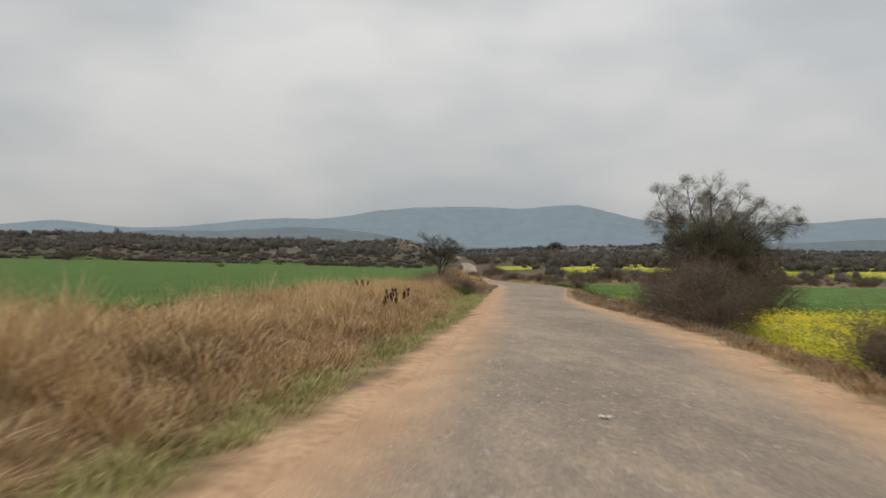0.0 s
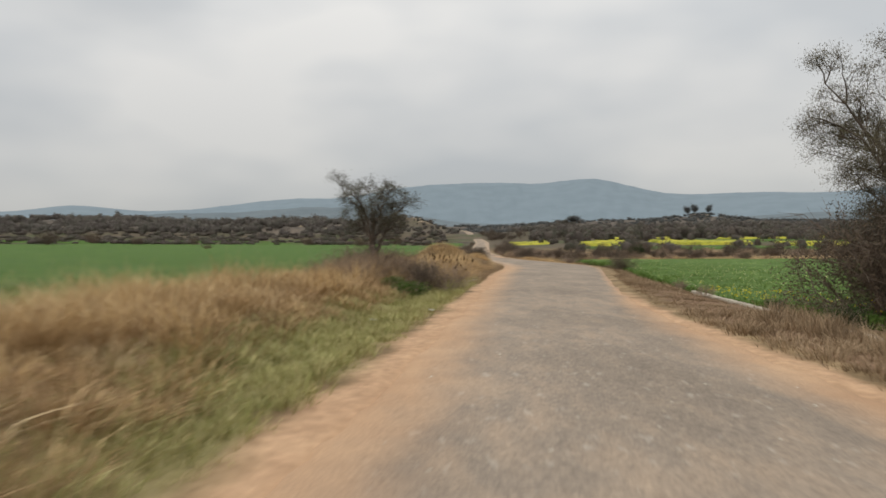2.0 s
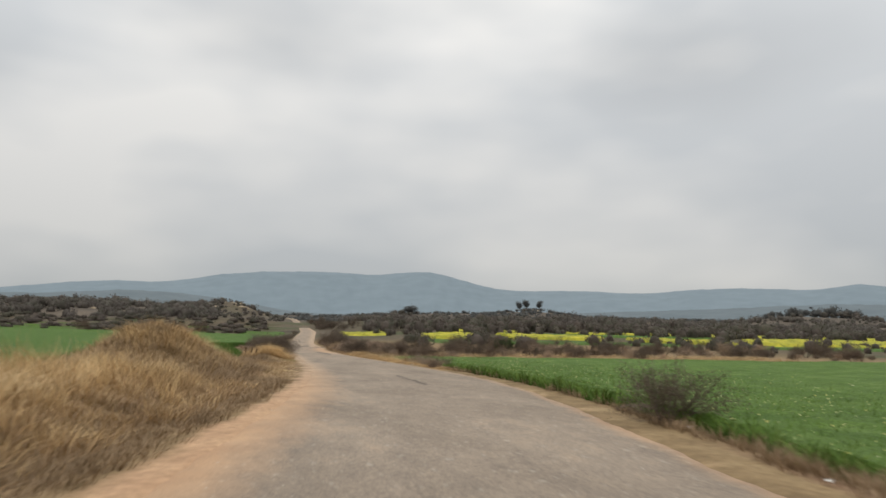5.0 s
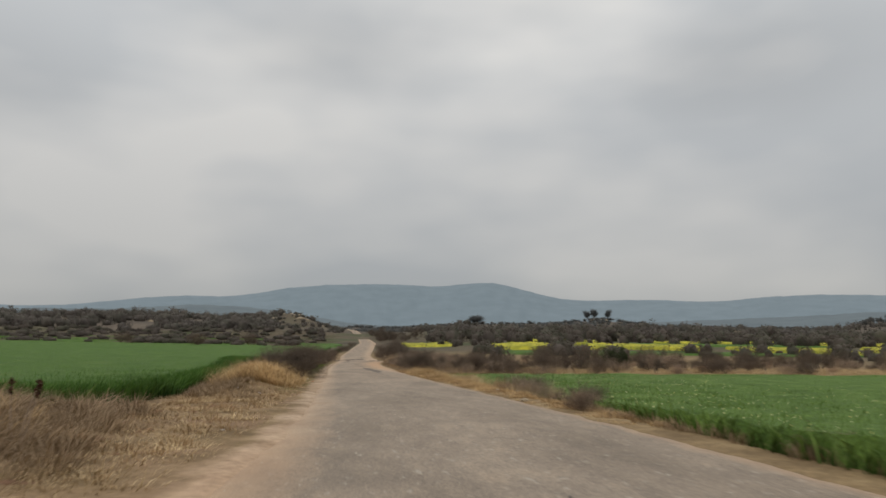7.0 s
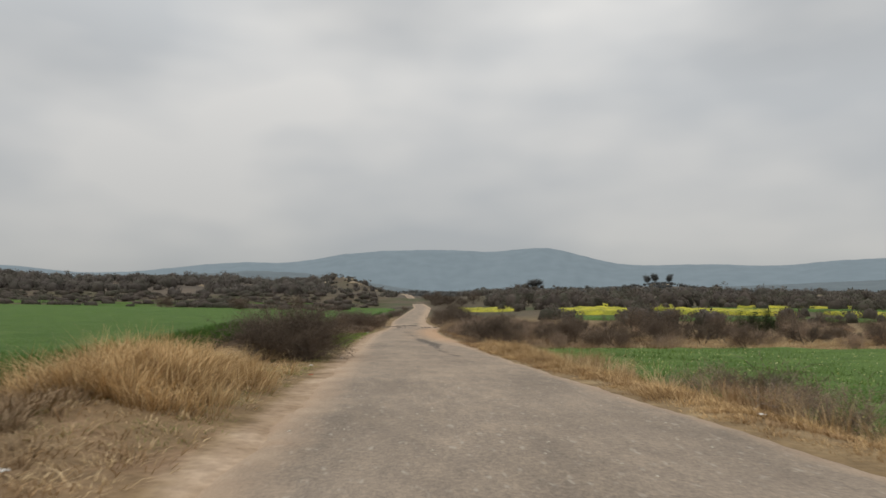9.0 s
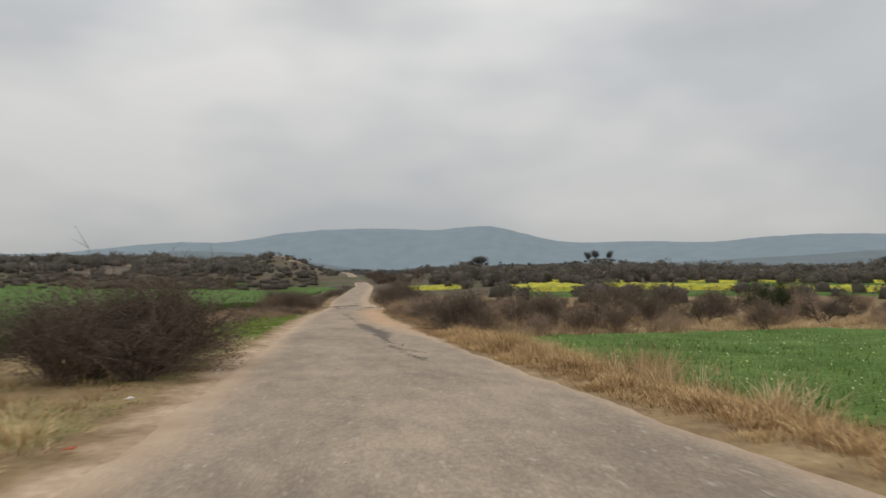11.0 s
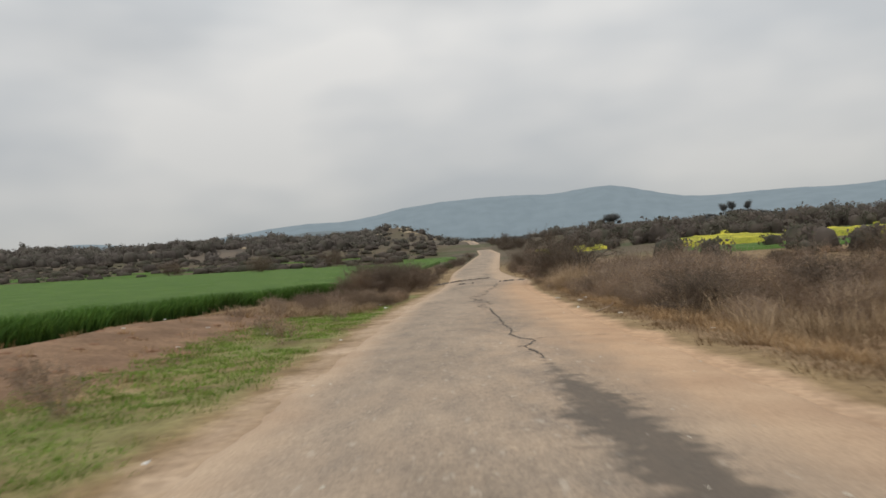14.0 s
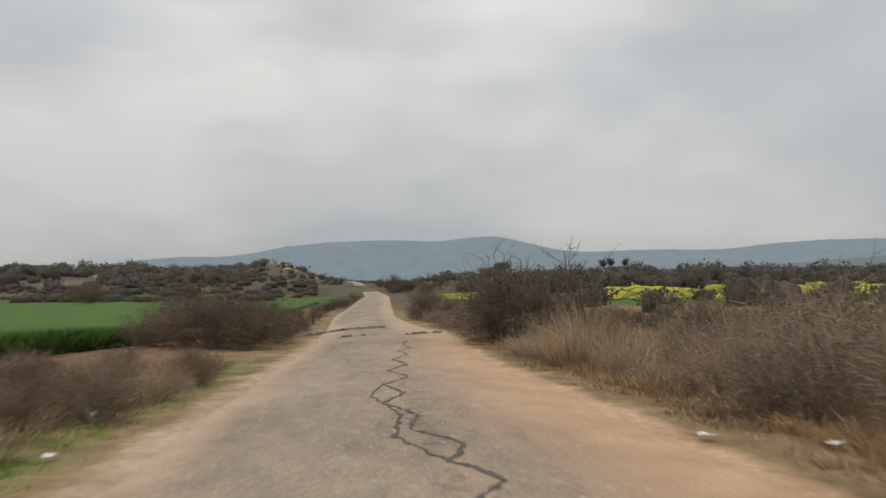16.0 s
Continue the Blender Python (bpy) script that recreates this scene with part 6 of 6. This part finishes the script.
docks = [dock(81), dock(82)]
spots = [(-0.6 + r3.normal(0, 0.35), 18.6 + r3.normal(0, 0.9)) for _ in range(5)] + [(3.9 + r3.normal(0, 0.8), 54.5 + r3.normal(0, 2.8)) for _ in range(9)] + \
        [(5.0 + r3.normal(0, 0.4), 61 + r3.normal(0, 2)) for _ in range(5)] + [(7.7 + r3.normal(0, 0.2), 84.5 + r3.normal(0, 0.6)) for _ in range(1)]
for i, (x, y) in enumerate(spots):
    x = min(x, float(left_edge(y)) - 1.7)
    m = Matrix.Translation(on_ground(x, y)) @ Matrix.Rotation(r3.uniform(0, 6), 4, "Z")
    if i < 2:
        docks[i].matrix_basis = m
    else:
        c = copy_thing(docks[i % 2], m)
        c.scale = (r3.uniform(0.55, 0.95),) * 3


# ---------------- litter ----------------
def scrap(x, y, size, mat, label, seed):
    """A crumpled scrap of plastic or paper."""
    bm = bmesh.new()
    bmesh.ops.create_grid(bm, x_segments=6, y_segments=5, size=size * 0.34)
    for v in bm.verts:
        q = v.co * (2.2 / size) + Vector((seed, seed * 0.7, 0))
        v.co.z = size * (0.12 + 0.30 * abs(noise.noise(q * 1.7)) + 0.1 * noise.noise(q * 4))
        v.co.x += size * 0.25 * noise.noise(q * 2 + Vector((9, 0, 0)))
        v.co.y = v.co.y * 0.65 + size * 0.2 * noise.noise(q * 2 + Vector((0, 9, 0)))
    bmesh.ops.solidify(bm, geom=bm.faces[:], thickness=0.004)
    me = bpy.data.meshes.new("litter")
    bm.to_mesh(me)
    bm.free()
    me.materials.append(mat)
    ob = new("litter", me)
    on_road = left_edge(y) < x < right_edge(y)
    z = float(road_z(x, y)) if on_road else float(ground_z(x, y)) + 0.03
    ob.matrix_basis = Matrix.Translation((x, y, z)) @ Matrix.Rotation(seed * 1.3, 4, "Z")
    return tagged(ob, label, "litter", "roadside litter")


white = "crumpled white scrap of litter on the ground"
for i, (x, y, s) in enumerate(((7.3, 13.7, 0.22), (1.75, 6.5, 0.14), (2.0, 22.3, 0.12), (0.0, 23.3, 0.14), (5.2, 51.9, 0.30), (4.9, 51.2, 0.25), (4.3, 50.2, 0.2), (15.3, 65.8, 0.22), (14.4, 62.0, 0.15), (13.8, 61.0, 0.15),
                               (3.4, 36.9, 0.22), (2.3, 34.8, 0.16), (9.5, 89.5, 0.10), (9.2, 99.8, 0.12), (9.6, 104.4, 0.10), (17.6, 103.6, 0.14), (18.0, 107.0, 0.12), (10.3, 113.7, 0.18),
                               (10.4, 160.6, 0.24), (11.0, 145.8, 0.10), (17.2, 157.4, 0.26), (18.1, 156.7, 0.24), (17.6, 155.2, 0.22), (8.7, 149.0, 0.10), (6.9, 150.0, 0.14), (5.6, 148.0, 0.14),
                               (10.9, 157.8, 0.18), (10.9, 136.5, 0.1), (17.3, 148.3, 0.14), (18.2, 146.2, 0.13), (18.0, 144.2, 0.12), (10.7, 124.0, 0.1), (10.9, 117.5, 0.12), (7.6, 146.0, 0.1),
                               (16.9, 151.6, 0.16), (8.4, 101.0, 0.1), (10.5, 127.5, 0.12), (4.6, 153.0, 0.14))):
    scrap(x, y, s, LITTER, white, i + 1.0)
scrap(11.9, 51.5, 0.16, RED_LITTER, "crumpled red wrapper on the verge", 50)
scrap(10.6, 110.5, 0.12, RED_LITTER, "crumpled red wrapper on the verge", 51)


def stick(x, y, turn, length, label):
    w = Wood(int(x * 10))
    w.limb(Vector((0, 0, 0.03)), Vector((1, 0, 0.16)).normalized(), length, 0.018, 0.007, 5, 5, 0.06, 0.0)
    ob = new("stick", w.bark_mesh("stick", TWIG))
    ob.matrix_basis = Matrix.Translation(on_ground(x, y)) @ Matrix.Rotation(radians(turn), 4, "Z")
    return tagged(ob, label, "stick")


stick(17.0, 149.7, 40, 1.1, "broken dry branch lying on the verge")
stick(1.7, 22.8, 10, 0.5, "dry twig lying on the sandy verge")
stick(20.2, 158.6, 60, 0.7, "dead stick leaning out of dry grass")

# ---------------- taller scrub along the sandy edge past the field ----------------
for x, y, q, k in ((18.9, 147.9, 0.82, "dull"), (19.7, 148.6, 0.8, "brown"), (18.6, 150.2, 0.62, "russet"), (19.5, 151.2, 0.95, "brown2"), (20.6, 150.4, 1.05, "russet"), (18.9, 153.0, 0.7, "brown"),
                   (20.0, 153.4, 1.1, "russet"), (21.3, 152.4, 1.15, "brown"), (18.8, 155.6, 0.8, "brown2"), (20.1, 155.8, 1.2, "brown"), (21.6, 155.4, 1.25, "russet"), (18.9, 158.4, 0.85, "russet"),
                   (20.3, 159.4, 1.3, "brown"), (21.9, 158.8, 1.35, "brown2"), (23.8, 160.6, 1.4, "brown"),
                   (20.6, 147.2, 0.85, "russet"), (19.2, 145.2, 0.55, "brown2"), (20.4, 144.4, 0.6, "russet"), (22.9, 163.6, 1.5, "russet"), (24.6, 166.4, 1.5, "brown"),
                   (26.2, 156.4, 1.2, "brown2"), (27.6, 161.0, 1.4, "russet")):
    shrub(k, x, y, q)
xs, ys = verge(143, 164, 9, 1.9, 5.5, left=False, keep=lambda x, y: ripple(x, y, 1.3, 4.0) > -0.1)
tufts("reed_clumps", xs, ys, rng.uniform(0.5, 1.35, len(xs)), 48, 0.26, REED, "pale dry reeds mixed through brown roadside scrub", width=(0.004, 0.009), lean=0.6, sway=0.3)
xs, ys = verge(140, 166, 34, 1.35, 2.6, left=False, keep=lambda x, y: ripple(x, y, 0.9, 7.0) > -0.3)
tufts("ragged_verge_grass", xs, ys, rng.uniform(0.12, 0.42, len(xs)), 34, 0.2, STRAW_BROWN, "ragged brown grass along the broken edge of the sand", width=(0.004, 0.010), lean=1.1, sway=0.3)
# scrub closing in on the road past the broken strip
for x, y, q, k in ((21.6, 183.0, 0.9, "brown"), (21.9, 186.6, 0.8, "russet"), (22.3, 190.2, 0.9, "brown2"), (22.0, 194.4, 0.8, "brown"), (21.7, 199.2, 0.9, "russet"), (21.0, 204.0, 0.85, "brown"),
                   (20.5, 208.6, 0.95, "russet"), (21.6, 212.4, 1.75, "dull"), (22.8, 207.4, 1.3, "brown"), (23.6, 201.6, 1.2, "brown2"), (24.0, 195.6, 1.2, "russet"), (24.2, 189.0, 1.3, "brown"),
                   (26.0, 193.0, 1.4, "brown"), (25.6, 199.0, 1.4, "russet"), (24.8, 206.0, 1.5, "brown2"), (23.9, 214.0, 1.6, "brown"), (22.2, 219.0, 1.2, "russet"), (25.8, 184.6, 1.3, "brown")):
    shrub(k, x, y, q)
xs, ys = verge(181, 222, 12, 1.6, 7.0, left=False)
tufts("scrub_grass", xs, ys, rng.uniform(0.25, 0.7, len(xs)), 34, 0.3, DULL_STRAW, "brown grass among shrubs where the road narrows", width=(0.008, 0.018), lean=0.8, sway=0.3)
